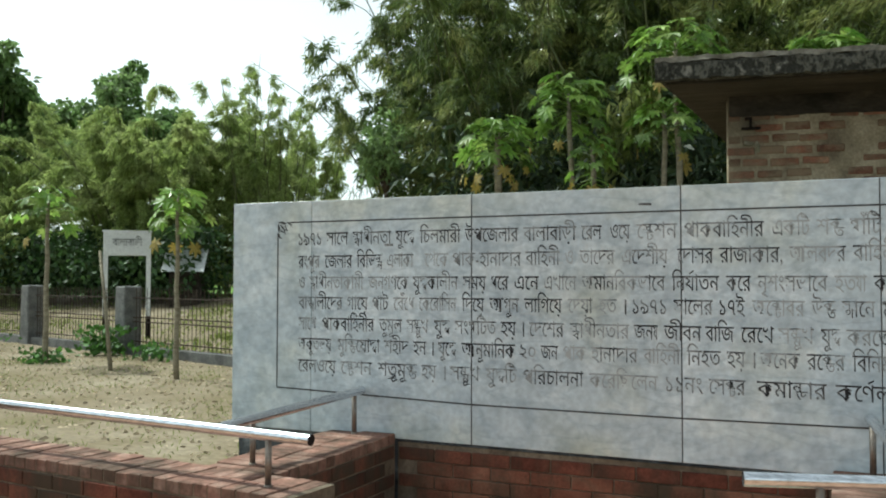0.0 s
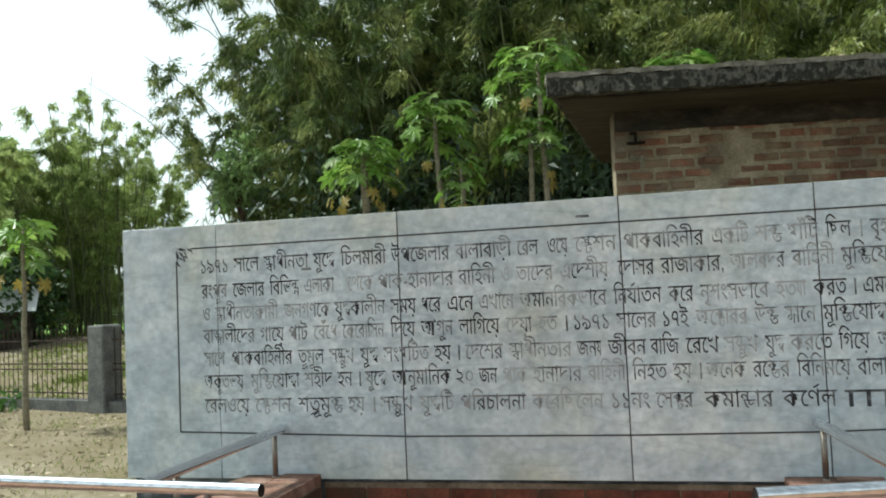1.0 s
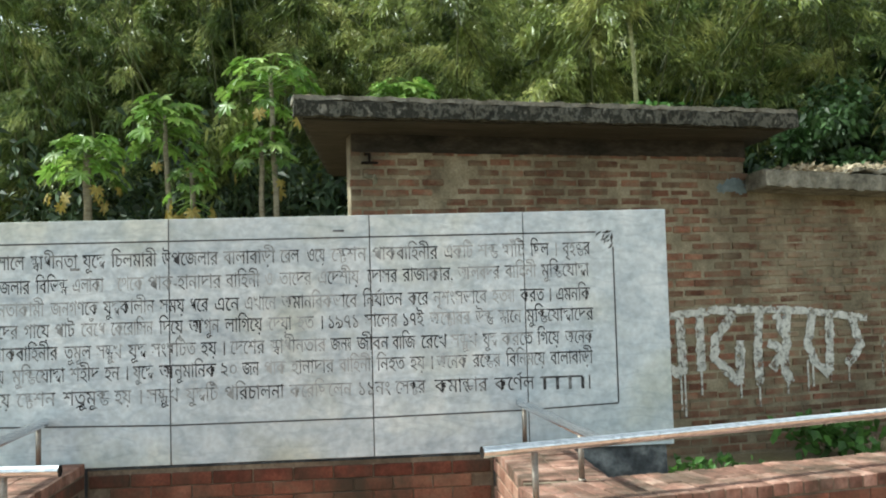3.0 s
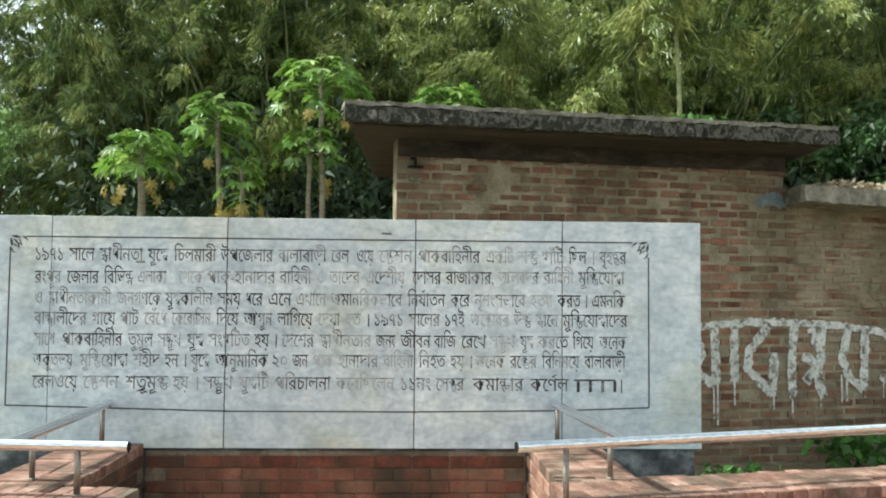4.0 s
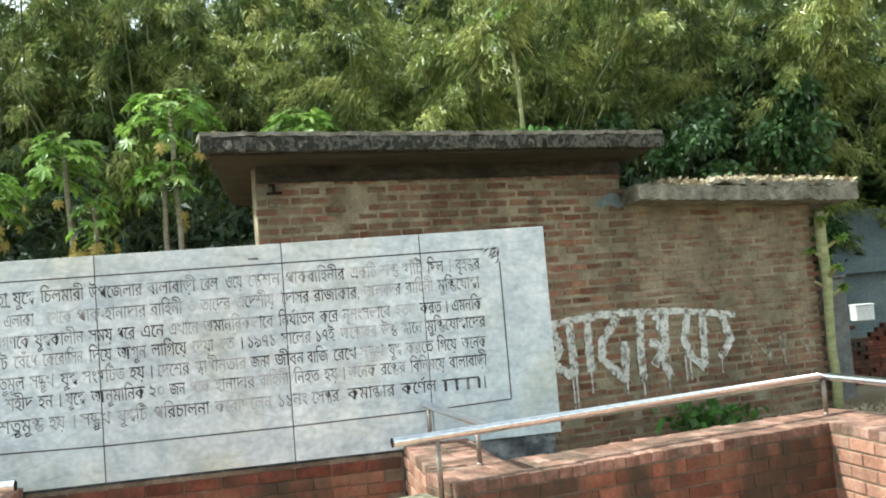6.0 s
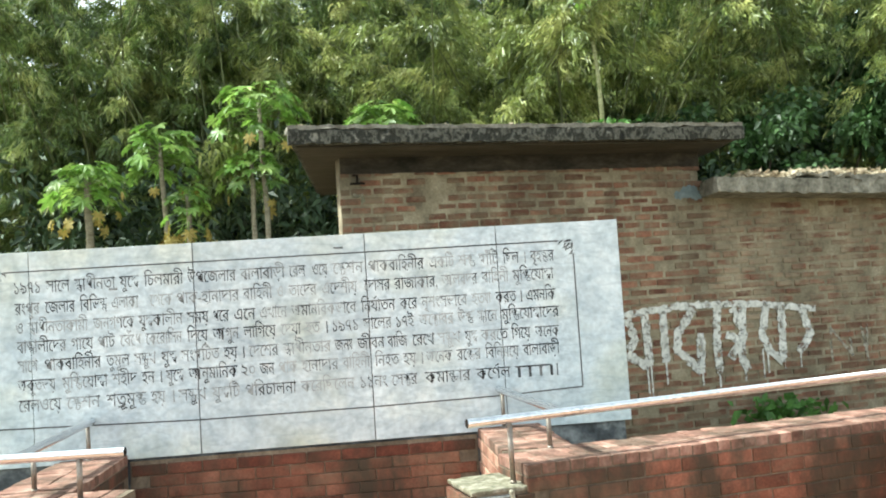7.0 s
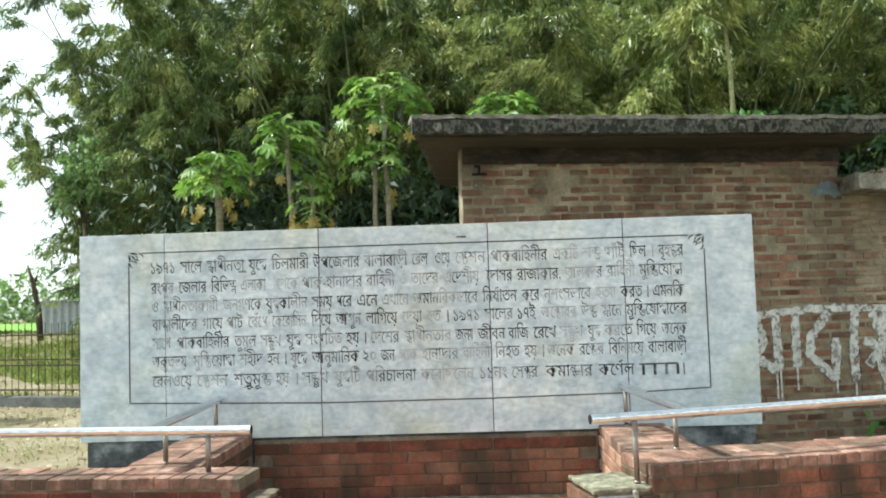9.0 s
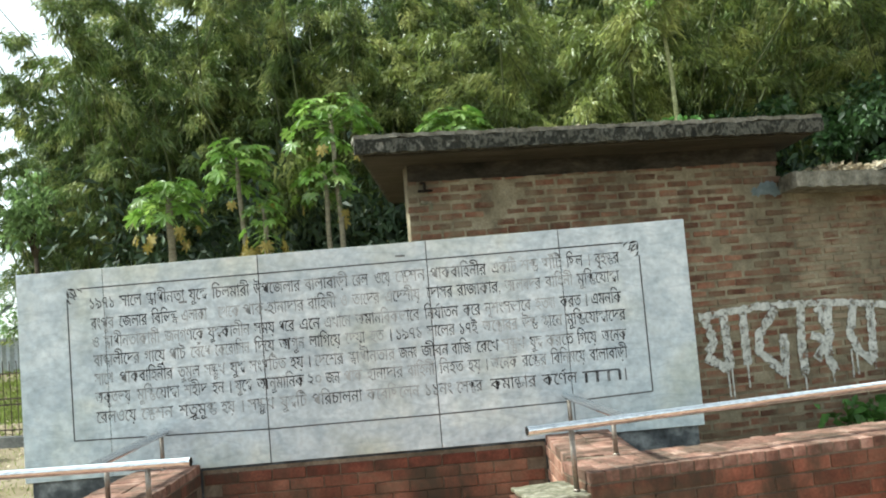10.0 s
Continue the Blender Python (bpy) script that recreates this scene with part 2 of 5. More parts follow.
def broken_paint(m, lo):
    """Lets the wall show through a thin coat of paint in patches."""
    n, ln = m.node_tree.nodes, m.node_tree.links
    geo = n.new("ShaderNodeNewGeometry")
    a = n.new("ShaderNodeTexNoise")
    a.inputs["Scale"].default_value, a.inputs["Detail"].default_value, a.inputs["Roughness"].default_value = 11.0, 6.0, 0.7
    ln.new(geo.outputs["Position"], a.inputs["Vector"])
    r = n.new("ShaderNodeMapRange")
    r.inputs["From Min"].default_value, r.inputs["From Max"].default_value = lo, lo + 0.14
    ln.new(a.outputs["Fac"], r.inputs["Value"])
    gap = n.new("ShaderNodeBsdfTransparent")
    mix = n.new("ShaderNodeMixShader")
    ln.new(r.outputs[0], mix.inputs["Fac"])
    ln.new(n["Principled BSDF"].outputs[0], mix.inputs[1])
    ln.new(gap.outputs[0], mix.inputs[2])
    ln.new(mix.outputs[0], n["Material Output"].inputs["Surface"])
    return m


broken_paint(WHITEWASH, 0.49)
FAINT_PAINT = broken_paint(shade("faint_wash_of_paint", [(0.26, 0.24, 0.19), (0.40, 0.37, 0.31)], 7, 40, 0.95), 0.46)
BARK = shade("papaya_bark", [(0.17, 0.145, 0.10), (0.34, 0.31, 0.23)], 5, 40, 0.95, 0.6, 0.01, stretch=(1, 1, 3))
GREEN_STEM = shade("pale_green_stem", [(0.22, 0.23, 0.10), (0.40, 0.40, 0.22)], 5, 40, 0.8, 0.5, 0.01, stretch=(1, 1, 3))
DARK_BARK = shade("dark_bark", [(0.05, 0.04, 0.03), (0.12, 0.095, 0.07)], 4, 30, 0.95, 0.7, 0.02)
CULM = shade("bamboo_culm", [(0.07, 0.09, 0.03), (0.16, 0.17, 0.07)], 3, 20, 0.6, stretch=(1, 1, 4))
# The colour ramp puts shaded gaps and lit sprays into both bamboo leaves.
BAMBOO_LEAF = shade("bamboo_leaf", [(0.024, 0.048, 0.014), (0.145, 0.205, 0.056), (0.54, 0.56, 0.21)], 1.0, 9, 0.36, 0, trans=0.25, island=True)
PALE_BAMBOO = shade("bright_yellowish_leaf", [(0.032, 0.054, 0.016), (0.21, 0.26, 0.066), (0.62, 0.62, 0.24)], 1.0, 9, 0.36, 0, trans=0.28, island=True)
# Near-black greens carry the shade inside the grove.
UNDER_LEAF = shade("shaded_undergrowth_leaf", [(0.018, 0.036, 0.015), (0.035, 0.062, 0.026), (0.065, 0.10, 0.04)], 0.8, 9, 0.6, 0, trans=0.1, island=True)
# Pale greens put haze and back light into the leaf colour.
HAZE_LEAF = shade("haze_pale_leaf", [(0.19, 0.265, 0.07), (0.34, 0.42, 0.14), (0.48, 0.53, 0.24)], 0.5, 7, 0.6, 0, trans=0.55, island=True)
# Lightened a little too, for the haze over the far trees.
TREE_LEAF = shade("broad_leaf", [(0.11, 0.19, 0.065), (0.19, 0.29, 0.10), (0.27, 0.37, 0.15)], 0.6, 8, 0.5, 0, trans=0.48, island=True)
# Dark leaf colour standing in for foliage in deep shade.
SHADE_LEAF = shade("shade_dark_leaf", [(0.018, 0.04, 0.012), (0.04, 0.085, 0.022), (0.075, 0.14, 0.04)], 0.7, 8, 0.5, 0, trans=0.2, island=True)
PAPAYA_LEAF = shade("papaya_leaf", [(0.09, 0.19, 0.03), (0.185, 0.315, 0.055), (0.34, 0.45, 0.12)], 2, 20, 0.4, 0, trans=0.38, rand=0.45)
YELLOW_LEAF = shade("yellowed_leaf", [(0.26, 0.20, 0.045), (0.40, 0.32, 0.08)], 3, 20, 0.6, 0, trans=0.3)
WEED = shade("weed_leaf", [(0.05, 0.12, 0.02), (0.09, 0.20, 0.04)], 3, 20, 0.6, 0, trans=0.3, island=True)
DRY = shade("dry_leaf_litter", [(0.36, 0.29, 0.19), (0.56, 0.48, 0.36)], 3, 20, 0.95, 0, trans=0.2, island=True)
GRASS = shade("short_grass", [(0.15, 0.20, 0.045), (0.27, 0.32, 0.09)], 1, 20, 0.8, 0, trans=0.25, island=True)
RICE = shade("young_rice", [(0.11, 0.23, 0.035), (0.17, 0.31, 0.05), (0.24, 0.38, 0.08)], 0.3, 6, 0.8, 0.5, 0.05)
# Tan underside coloured darker, to deepen the shade below the slab.
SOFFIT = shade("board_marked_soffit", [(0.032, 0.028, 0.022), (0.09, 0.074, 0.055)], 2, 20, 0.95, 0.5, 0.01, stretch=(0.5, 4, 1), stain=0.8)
TIN = shade("corrugated_tin", [(0.36, 0.40, 0.44), (0.50, 0.54, 0.57)], 2, 20, 0.55, metal=0.3)
DULL_TIN = shade("dull_bluish_tin", [(0.11, 0.145, 0.155), (0.19, 0.23, 0.24)], 2, 20, 0.75, metal=0.1)


# ---- mesh helpers ----
def part(name, bm, material, parent, label=""):
    """Links a bmesh as one mesh object under a thing or a part (None: top level)."""
    me = bpy.data.meshes.new(name)
    bm.to_mesh(me)
    bm.free()
    return piece(name, me, material, parent, label)


def piece(name, me, material, parent, label="", m=None):
    if not me.materials:
        me.materials.append(material)
    ob = new(name, me)
    if parent:
        ob.parent = parent
    if m is not None:
        ob.matrix_basis = m
    return tagged(ob, label) if label else ob


def thing(name, m, label, category, group="", kind=""):
    ob = new(name)
    ob.matrix_basis = m
    ob.empty_display_size = 0.1
    return tagged(ob, label, category, group, kind)


def box(bm, x0, x1, y0, y1, z0, z1, m=None):
    vs = [bm.verts.new((x, y, z)) for z in (z0, z1) for x, y in ((x0, y0), (x1, y0), (x1, y1), (x0, y1))]
    for f in ((3, 2, 1, 0), (4, 5, 6, 7), (0, 1, 5, 4), (1, 2, 6, 5), (2, 3, 7, 6), (3, 0, 4, 7)):
        bm.faces.new([vs[k] for k in f])
    if m is not None:
        bmesh.ops.transform(bm, matrix=m, verts=vs)
    return vs


def box_bm(x0, x1, y0, y1, z0, z1, bevel=0.0):
    bm = bmesh.new()
    box(bm, x0, x1, y0, y1, z0, z1)
    if bevel:
        bmesh.ops.bevel(bm, geom=list(bm.edges), offset=bevel, segments=1, affect="EDGES")
    return bm


def worn(bm, amount, scale, cuts):
    """Cuts a block up and pushes its skin about by noise."""
    bmesh.ops.subdivide_edges(bm, edges=list(bm.edges), cuts=cuts, use_grid_fill=True)
    for v in bm.verts:
        v.co += amount * noise.noise_vector(v.co * scale)
    return bm


def tube(bm, pts, radii, sides=8, caps=True):
    """A round tube along points."""
    rings = []
    for k, p in enumerate(pts):
        a, b = pts[max(0, k - 1)], pts[min(len(pts) - 1, k + 1)]
        q = Vector((0, 0, 1)).rotation_difference(b - a)
        rings.append([bm.verts.new(p + q @ Vector((radii[k] * math.cos(2 * math.pi * s / sides), radii[k] * math.sin(2 * math.pi * s / sides), 0))) for s in range(sides)])
    for r, t in zip(rings, rings[1:]):
        for s in range(sides):
            f = bm.faces.new((r[s], r[(s + 1) % sides], t[(s + 1) % sides], t[s]))
            f.smooth = True
    if caps:
        bm.faces.new(rings[0][::-1])
        bm.faces.new(rings[-1])


def mesh_np(name, verts, faces):
    me = bpy.data.meshes.new(name)
    me.from_pydata(verts.tolist() if hasattr(verts, "tolist") else verts, [], faces.tolist() if hasattr(faces, "tolist") else faces)
    return me


def leaves_mesh(name, at, way, length, width, rng, sag=0.25):
    """Many slender leaves: folded four-cornered blades at the points, along the ways."""
    n = len(at)
    way = way / np.linalg.norm(way, axis=1, keepdims=True)
    side = np.cross(way, rng.normal(size=(n, 3)))
    side /= np.linalg.norm(side, axis=1, keepdims=True) + 1e-9
    ln = (length * rng.uniform(0.6, 1.3, n))[:, None]
    wd = (width * rng.uniform(0.7, 1.2, n))[:, None]
    mid = at + way * ln * 0.4
    tip = at + way * ln
    tip[:, 2] -= sag * ln[:, 0]
    v = np.stack([at, mid + side * wd, tip, mid - side * wd], 1).reshape(-1, 3)
    k = 4 * np.arange(n)[:, None]
    f = np.concatenate([k + [0, 1, 2], k + [0, 2, 3]], 1).reshape(-1, 3)
    return mesh_np(name, v, f)


def brick_mesh(name, l, h, d):
    bm = box_bm(-l / 2, l / 2, -d / 2, d / 2, -h / 2, h / 2, 0.004)
    me = bpy.data.meshes.new(name)
    bm.to_mesh(me)
    bm.free()
    return me


# ---- ground ----
def in_court(x, y):
    front = -1.23 - 0.09 * (x + 1.45) if x < 2.7 else -1.42 + 0.214 * (x - 3.82)
    return (-1.5 < x < 6.65 and -9.1 < y < front) or (1.0 < x < 4.05 and -1.7 < y < 0.1)


def ease(s):
    s = min(1.0, max(0.0, s))
    return s * s * (3 - 2 * s)


def ground_z(x, y):
    """Height of the earth: level yard, lower by the hut, a bank beyond the fence."""
    z = 0.15 - 0.65 * ease((y - 0.5) / 2.2) * ease((x - 2.5) / 2.5)
    beyond = (y - 5.15) * 0.96 + (x + 1.2) * 0.28
    z += (0.72 * ease((beyond - 1.5) / 9.0) - 0.6 * ease((beyond - 15.0) / 6.0)) * ease((-1.0 - x) / 6.0)
    return z


def soil_z(x, y):
    return ground_z(x, y) + 0.035 * noise.noise(Vector((x * 0.5, y * 0.5, 0))) + 0.012 * noise.noise(Vector((x * 2.3, y * 2.3, 3)))


def build_ground():
    near = np.arange(-16, 14.01, 0.25)
    far = np.array([18, 20, 23, 26, 30, 35, 45, 60, 90, 150, 300, 700, 2000], float)
    xs = np.concatenate([-far[::-1], near, far[1:]])
    ys = np.concatenate([-far[::-1], near, far])
    v = []
    for y in ys:
        for x in xs:
            z = soil_z(x, y)
            if in_court(x, y):
                z = -0.06
            v.append((x, y, z))
    nx = len(xs)
    f = [(j * nx + i, j * nx + i + 1, (j + 1) * nx + i + 1, (j + 1) * nx + i) for j in range(len(ys) - 1) for i in range(nx - 1)]
    me = mesh_np("ground", v, f)
    me.shade_smooth()
    ob = piece("ground", me, SOIL, None)
    return tagged(ob, "dry pale soil with patches of grass and litter", "ground", kind="structure")


build_ground()


def build_paving():
    floor = thing("court_floor", pose(0, 0, 0), "pink clay paved floor of the sunken court", "paving", kind="structure")
    bm = bmesh.new()
    box(bm, -1.4, 6.6, -9.2, -1.3, -0.05, -0.002)
    box(bm, 4.3, 6.6, -1.3, -0.95, -0.05, -0.002)
    box(bm, 1.2, 3.9, -1.3, 0.02, -0.05, -0.002)
    part("bedding", bm, PAVER, floor)
    tile = brick_mesh("paver", 0.298, 0.298, 0.03)
    rest = bmesh.new()
    for i in range(26):
        for j in range(30):
            x, y = -1.1 + 0.3 * i, -0.16 - 0.3 * j
            if not in_court(x, y) or (y > -1.4 and not 1.35 < x < 3.75) or not -1.25 < x < 6.5:
                continue
            if 1.0 < x < 4.2 and y > -4.5:
                piece("paver", tile, PAVER, floor, m=pose(x, y, -0.012 + random.uniform(-0.002, 0.002), 90, 0, random.uniform(-0.4, 0.4)))
            else:
                box(rest, x - 0.147, x + 0.147, y - 0.147, y + 0.147, -0.03, 0.002 + random.uniform(-0.002, 0.002))
    tagged(part("pavers_far", rest, PAVER, floor), kind="stuff")


build_paving()


# ---- low brick walls round the court ----
FACE_BRICK = brick_mesh("facing_brick", 0.242, 0.077, 0.06)
GRIME_SHADE_FACE = brick_mesh("facing_brick", 0.241, 0.076, 0.06)
SUNLIT_FACE = brick_mesh("facing_brick", 0.24, 0.074, 0.06)


def face_mesh(face):
    return SUNLIT_FACE if face is SUNLIT_BRICK else GRIME_SHADE_FACE if face is GRIME_SHADE_BRICK else FACE_BRICK


def low_wall(name, p0, p1, label, width=0.47, brick_from=0.0, brick_to=99.0, end0=False, end1=False, back=False, face=None):
    """A brick wall 0.5 m high from p0 to p1 with a two-row header coping; its front lies to the right of that way."""
    face = face or RED_BRICK
    p0, p1 = Vector((*p0, 0)), Vector((*p1, 0))
    length = (p1 - p0).length
    wall = thing(name, pose(p0.x, p0.y, 0, 0, 0, math.degrees(math.atan2(p1.y - p0.y, p1.x - p0.x))), label, "low wall", kind="structure")
    h = width / 2
    header = brick_mesh("coping_brick", 0.083, 0.062, h - 0.004)
    part("core", box_bm(0.006, length - 0.006, -h + 0.006, h - 0.006, -0.05, 0.493), MORTAR, wall)
    top = min(brick_to, length)
    k = 0
    x = brick_from
    while x + 0.09 <= top + 0.01:
        for row in (-1, 1):
            piece("coping_brick", header, COPING, wall, m=pose(x + 0.045, row * h / 2, 0.469 + random.uniform(-0.004, 0.004), random.uniform(-0.7, 0.7), random.uniform(-0.8, 0.8), random.uniform(-0.9, 0.9)))
        x += 0.09
    for c in range(5):
        x = brick_from + (0.125 if c % 2 else 0.0)
        while x + 0.24 <= top + 0.02:
            sides = (-1, 1) if back else (-1,)
            for s in sides:
                piece("facing_brick", face_mesh(face), face, wall, m=pose(x + 0.122, s * (h - 0.03 + random.uniform(0, 0.004)), 0.042 + 0.087 * c, random.uniform(-0.6, 0.6), random.uniform(-0.5, 0.5), random.uniform(-0.6, 0.6)))
            x += 0.25
        for flag, ex in ((end0, 0.03), (end1, length - 0.03)):
            if flag:
                for y in ((-0.105, 0.125) if c % 2 else (-0.12, 0.11)) if width > 0.4 else (-0.055, 0.06):
                    piece("facing_brick", face_mesh(face), face, wall, m=pose(ex, y, 0.042 + 0.087 * c, 0, 0, 90))
    return wall


low_wall("wall_court_left", (-1.45, -1.23), (1.64, -1.515), "low red brick court wall with a worn header coping", end1=True, width=0.36, face=GRIME_SHADE_BRICK)
low_wall("wall_court_right", (3.82, -1.42), (6.95, -0.75), "low red brick court wall with a sunlit header coping", end0=True, back=False)
low_wall("wall_side_left", (1.05, -1.275), (1.05, -0.005), "low red brick side wall meeting the marble slab", face=GRIME_SHADE_BRICK)
low_wall("wall_side_right", (4.05, -0.005), (4.05, -1.13), "low red brick side wall meeting the marble slab", face=SUNLIT_BRICK)
low_wall("wall_return_right", (6.70, -1.04), (6.60, -9.2), "low red brick court wall turning away", brick_to=3.2, face=SUNLIT_BRICK)
low_wall("wall_return_left", (-1.55, -9.2), (-1.60, -1.42), "low red brick court wall turning away", brick_from=5.6)
low_wall("wall_court_back", (6.35, -9.15), (-1.3, -9.15), "low red brick wall closing the court", brick_to=0.0)



def recess_wall():
    wall = thing("wall_recess", pose(0, 0, 0), "red facing brick wall under the marble slab", "low wall", kind="structure")
    part("core", box_bm(1.29, 3.81, 0.012, 0.028, -0.05, 0.45), MORTAR, wall)
    for c in range(5):
        x = 1.30 + (0.125 if c % 2 else 0.0)
        while x + 0.24 < 3.83:
            # Top course darkened as the shade below the slab; other dark bricks at random.
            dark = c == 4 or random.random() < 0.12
            piece("facing_brick", GRIME_SHADE_FACE if dark else FACE_BRICK, GRIME_SHADE_BRICK if dark else RED_BRICK, wall, m=pose(x + 0.122, 0.034 - random.uniform(0, 0.004), 0.05 + 0.083 * c, random.uniform(-0.6, 0.6), random.uniform(-0.4, 0.4), random.uniform(-0.5, 0.5)))
            x += 0.25
    part("mortar_fillet", worn(box_bm(1.3, 3.8, -0.05, 0.02, -0.03, 0.012), 0.012, 6, 6), MOSSY, wall)


recess_wall()

# broken ends of the walls beside the entrance
def left_stub():
    stub = thing("wall_stub", pose(1.645, -1.55, 0, 0, 0, -5), "low broken brick wall end with a ragged mortar top", "wall stub")
    part("core", worn(box_bm(0, 0.12, -0.13, 0.13, -0.02, 0.37, 0.012), 0.010, 9, 3), MORTAR, stub)
    for c in range(4):
        piece("facing_brick", GRIME_SHADE_FACE, GRIME_SHADE_BRICK, stub, m=pose(0.115, random.uniform(-0.012, 0.012), 0.05 + 0.088 * c, random.uniform(-2, 2), random.uniform(-3, 3), 90 + random.uniform(-3, 3)))
        piece("facing_brick", GRIME_SHADE_FACE, GRIME_SHADE_BRICK, stub, m=pose(0.05, -0.125, 0.05 + 0.088 * c, 0, 0, random.uniform(-3, 3)) @ Matrix.Diagonal((0.5, 1, 1, 1)))
    part("mortar_cap", worn(box_bm(0.0, 0.135, -0.145, 0.13, 0.372, 0.388, 0.005), 0.008, 14, 4), MORTAR, stub, "rough mortar cap")


left_stub()


def wall_stub():
    stub = thing("wall_stub", pose(3.51, -1.49, 0, 0, 0, 12), "broken brick wall end capped with pale mossy mortar", "wall stub")
    part("core", box_bm(0.01, 0.345, -0.21, 0.22, -0.03, 0.375), MORTAR, stub)
    for c in range(4):
        if c < 3:
            piece("facing_brick", FACE_BRICK, RED_BRICK, stub, m=pose(0.125 + (0.03 if c % 2 else 0), -0.20, 0.042 + 0.087 * c, 0, 0, random.uniform(-1, 1)))
        piece("facing_brick", GRIME_SHADE_FACE, GRIME_SHADE_BRICK, stub, m=pose(0.30, -0.20, 0.042 + 0.087 * c, 0, 0, random.uniform(-1, 1)) @ Matrix.Diagonal((0.48, 1, 1, 1)))
        for y in (-0.105, 0.125):
            piece("facing_brick", FACE_BRICK, RED_BRICK, stub, m=pose(0.012, y, 0.042 + 0.087 * c, 0, 0, 90 + random.uniform(-1, 1)))
    part("mortar_cap", worn(box_bm(-0.015, 0.345, -0.215, 0.225, 0.362, 0.388, 0.005), 0.009, 16, 6), MOSSY, stub, "pale mossy mortar cap")
    part("mossy_block", worn(box_bm(0.0, 0.215, -0.236, -0.19, 0.272, 0.352, 0.008), 0.006, 11, 4), CONCRETE_POST, stub, "grey-green mossy block")
    part("mortar_lump", worn(box_bm(-0.01, 0.225, -0.25, -0.19, 0.248, 0.272, 0.006), 0.008, 14, 4), MOSSY, stub, "pale mortar bed")
    part("mortar_lump", worn(box_bm(0.205, 0.235, -0.24, -0.19, 0.25, 0.372, 0.006), 0.008, 14, 3), MOSSY, stub)


wall_stub()


# ---- steel handrails ----
def handrail(pts, posts, label):
    rail = thing("handrail", pose(*pts[0]), label, "handrail", "court handrails")
    o = Vector(pts[0])
    bm = bmesh.new()
    path = [Vector(p) - o for p in pts]
    tube(bm, path, [0.027] * len(path), 20, caps=False)
    part("pipe", bm, STEEL, rail)
    bm = bmesh.new()
    way = (path[1] - path[0]).normalized()
    tube(bm, [path[0] + way * 0.004, path[0] + way * 0.012], [0.0255, 0.0255], 20)
    # Black disc standing in for the dark inside of the open pipe.
    part("dark_pipe_hollow", bm, IRON, rail)
    for x, y, z0, z1 in posts:
        bm = bmesh.new()
        tube(bm, [Vector((x, y, z0)) - o, Vector((x, y, z1)) - o], [0.0155, 0.0155], 12)
        part("post", bm, POST_STEEL, rail)
        bm = bmesh.new()
        tube(bm, [Vector((x, y, z0)) - o, Vector((x, y, z0 + 0.012)) - o], [0.021, 0.019], 14)
        part("base_flange", bm, POST_STEEL, rail)


handrail([(1.662, -1.57, 0.742), (-1.44, -1.265, 0.742), (-1.56, -1.40, 0.742), (-1.53, -9.0, 0.742)], [(1.41, -1.545, 0.499, 0.72), (-1.47, -1.27, 0.499, 0.72)], "polished steel pipe handrail on the court wall coping")
handrail([(3.545, -1.64, 0.757), (6.66, -0.735, 0.757), (6.72, -0.80, 0.757), (6.64, -4.0, 0.757), (6.57, -9.0, 0.757)], [(3.80, -1.565, 0.395, 0.735), (6.68, -0.75, 0.499, 0.735)], "polished steel pipe handrail with a bend at the wall corner")
handrail([(1.05, -0.03, 0.765), (1.04, -1.44, 0.735)], [(1.045, -0.12, 0.499, 0.745), (1.035, -1.16, 0.499, 0.72)], "short dull steel handrail on a side wall")
handrail([(3.99, -0.03, 0.775), (4.16, -1.40, 0.745)], [(4.0, -0.12, 0.499, 0.755), (4.12, -1.13, 0.499, 0.735)], "short dull steel handrail on a side wall")


# ---- marble memorial wall ----
BN_SIGNS = "ািীুূৃেৈোৌঁংঃ়"
BN_PRE = "িেৈ"
BN_SPLIT = {"\u09cb": "\u09c7\u09be", "\u09cc": "\u09c7\u09d7"}
GLYPHS = {}


def drawn(text):
    """Corners and faces of a short text in the built-in font."""
    cu = bpy.data.curves.new("word", "FONT")
    cu.body, cu.size, cu.resolution_u, cu.extrude = text, 1.0, 2, 0.0
    ob = new("word", cu)
    bpy.context.view_layer.update()
    me = bpy.data.meshes.new_from_object(ob.evaluated_get(bpy.context.evaluated_depsgraph_get()))
    bpy.data.objects.remove(ob)
    bpy.data.curves.remove(cu)
    co = np.zeros(3 * len(me.vertices))
    me.vertices.foreach_get("co", co)
    faces = [tuple(f.vertices) for f in me.polygons]
    bpy.data.meshes.remove(me)
    return co.reshape(-1, 3)[:, :2].copy(), faces


def glyph(ch):
    """One letter: corners, faces and the way the pen moves on."""
    if ch not in GLYPHS:
        co, faces = drawn(ch)
        step = drawn("ক" + ch + "ক")[0][:, 0].max() - drawn("কক")[0][:, 0].max()
        GLYPHS[ch] = (co, faces, step)
    return GLYPHS[ch]


def clusters(word):
    """Letters grouped into syllables: joined consonants with their vowel signs."""
    out = []
    for ch in word:
        if out and (ch in BN_SIGNS or ch == "্" or out[-1].endswith("্")):
            out[-1] += ch
        else:
            out.append(ch)
    return out


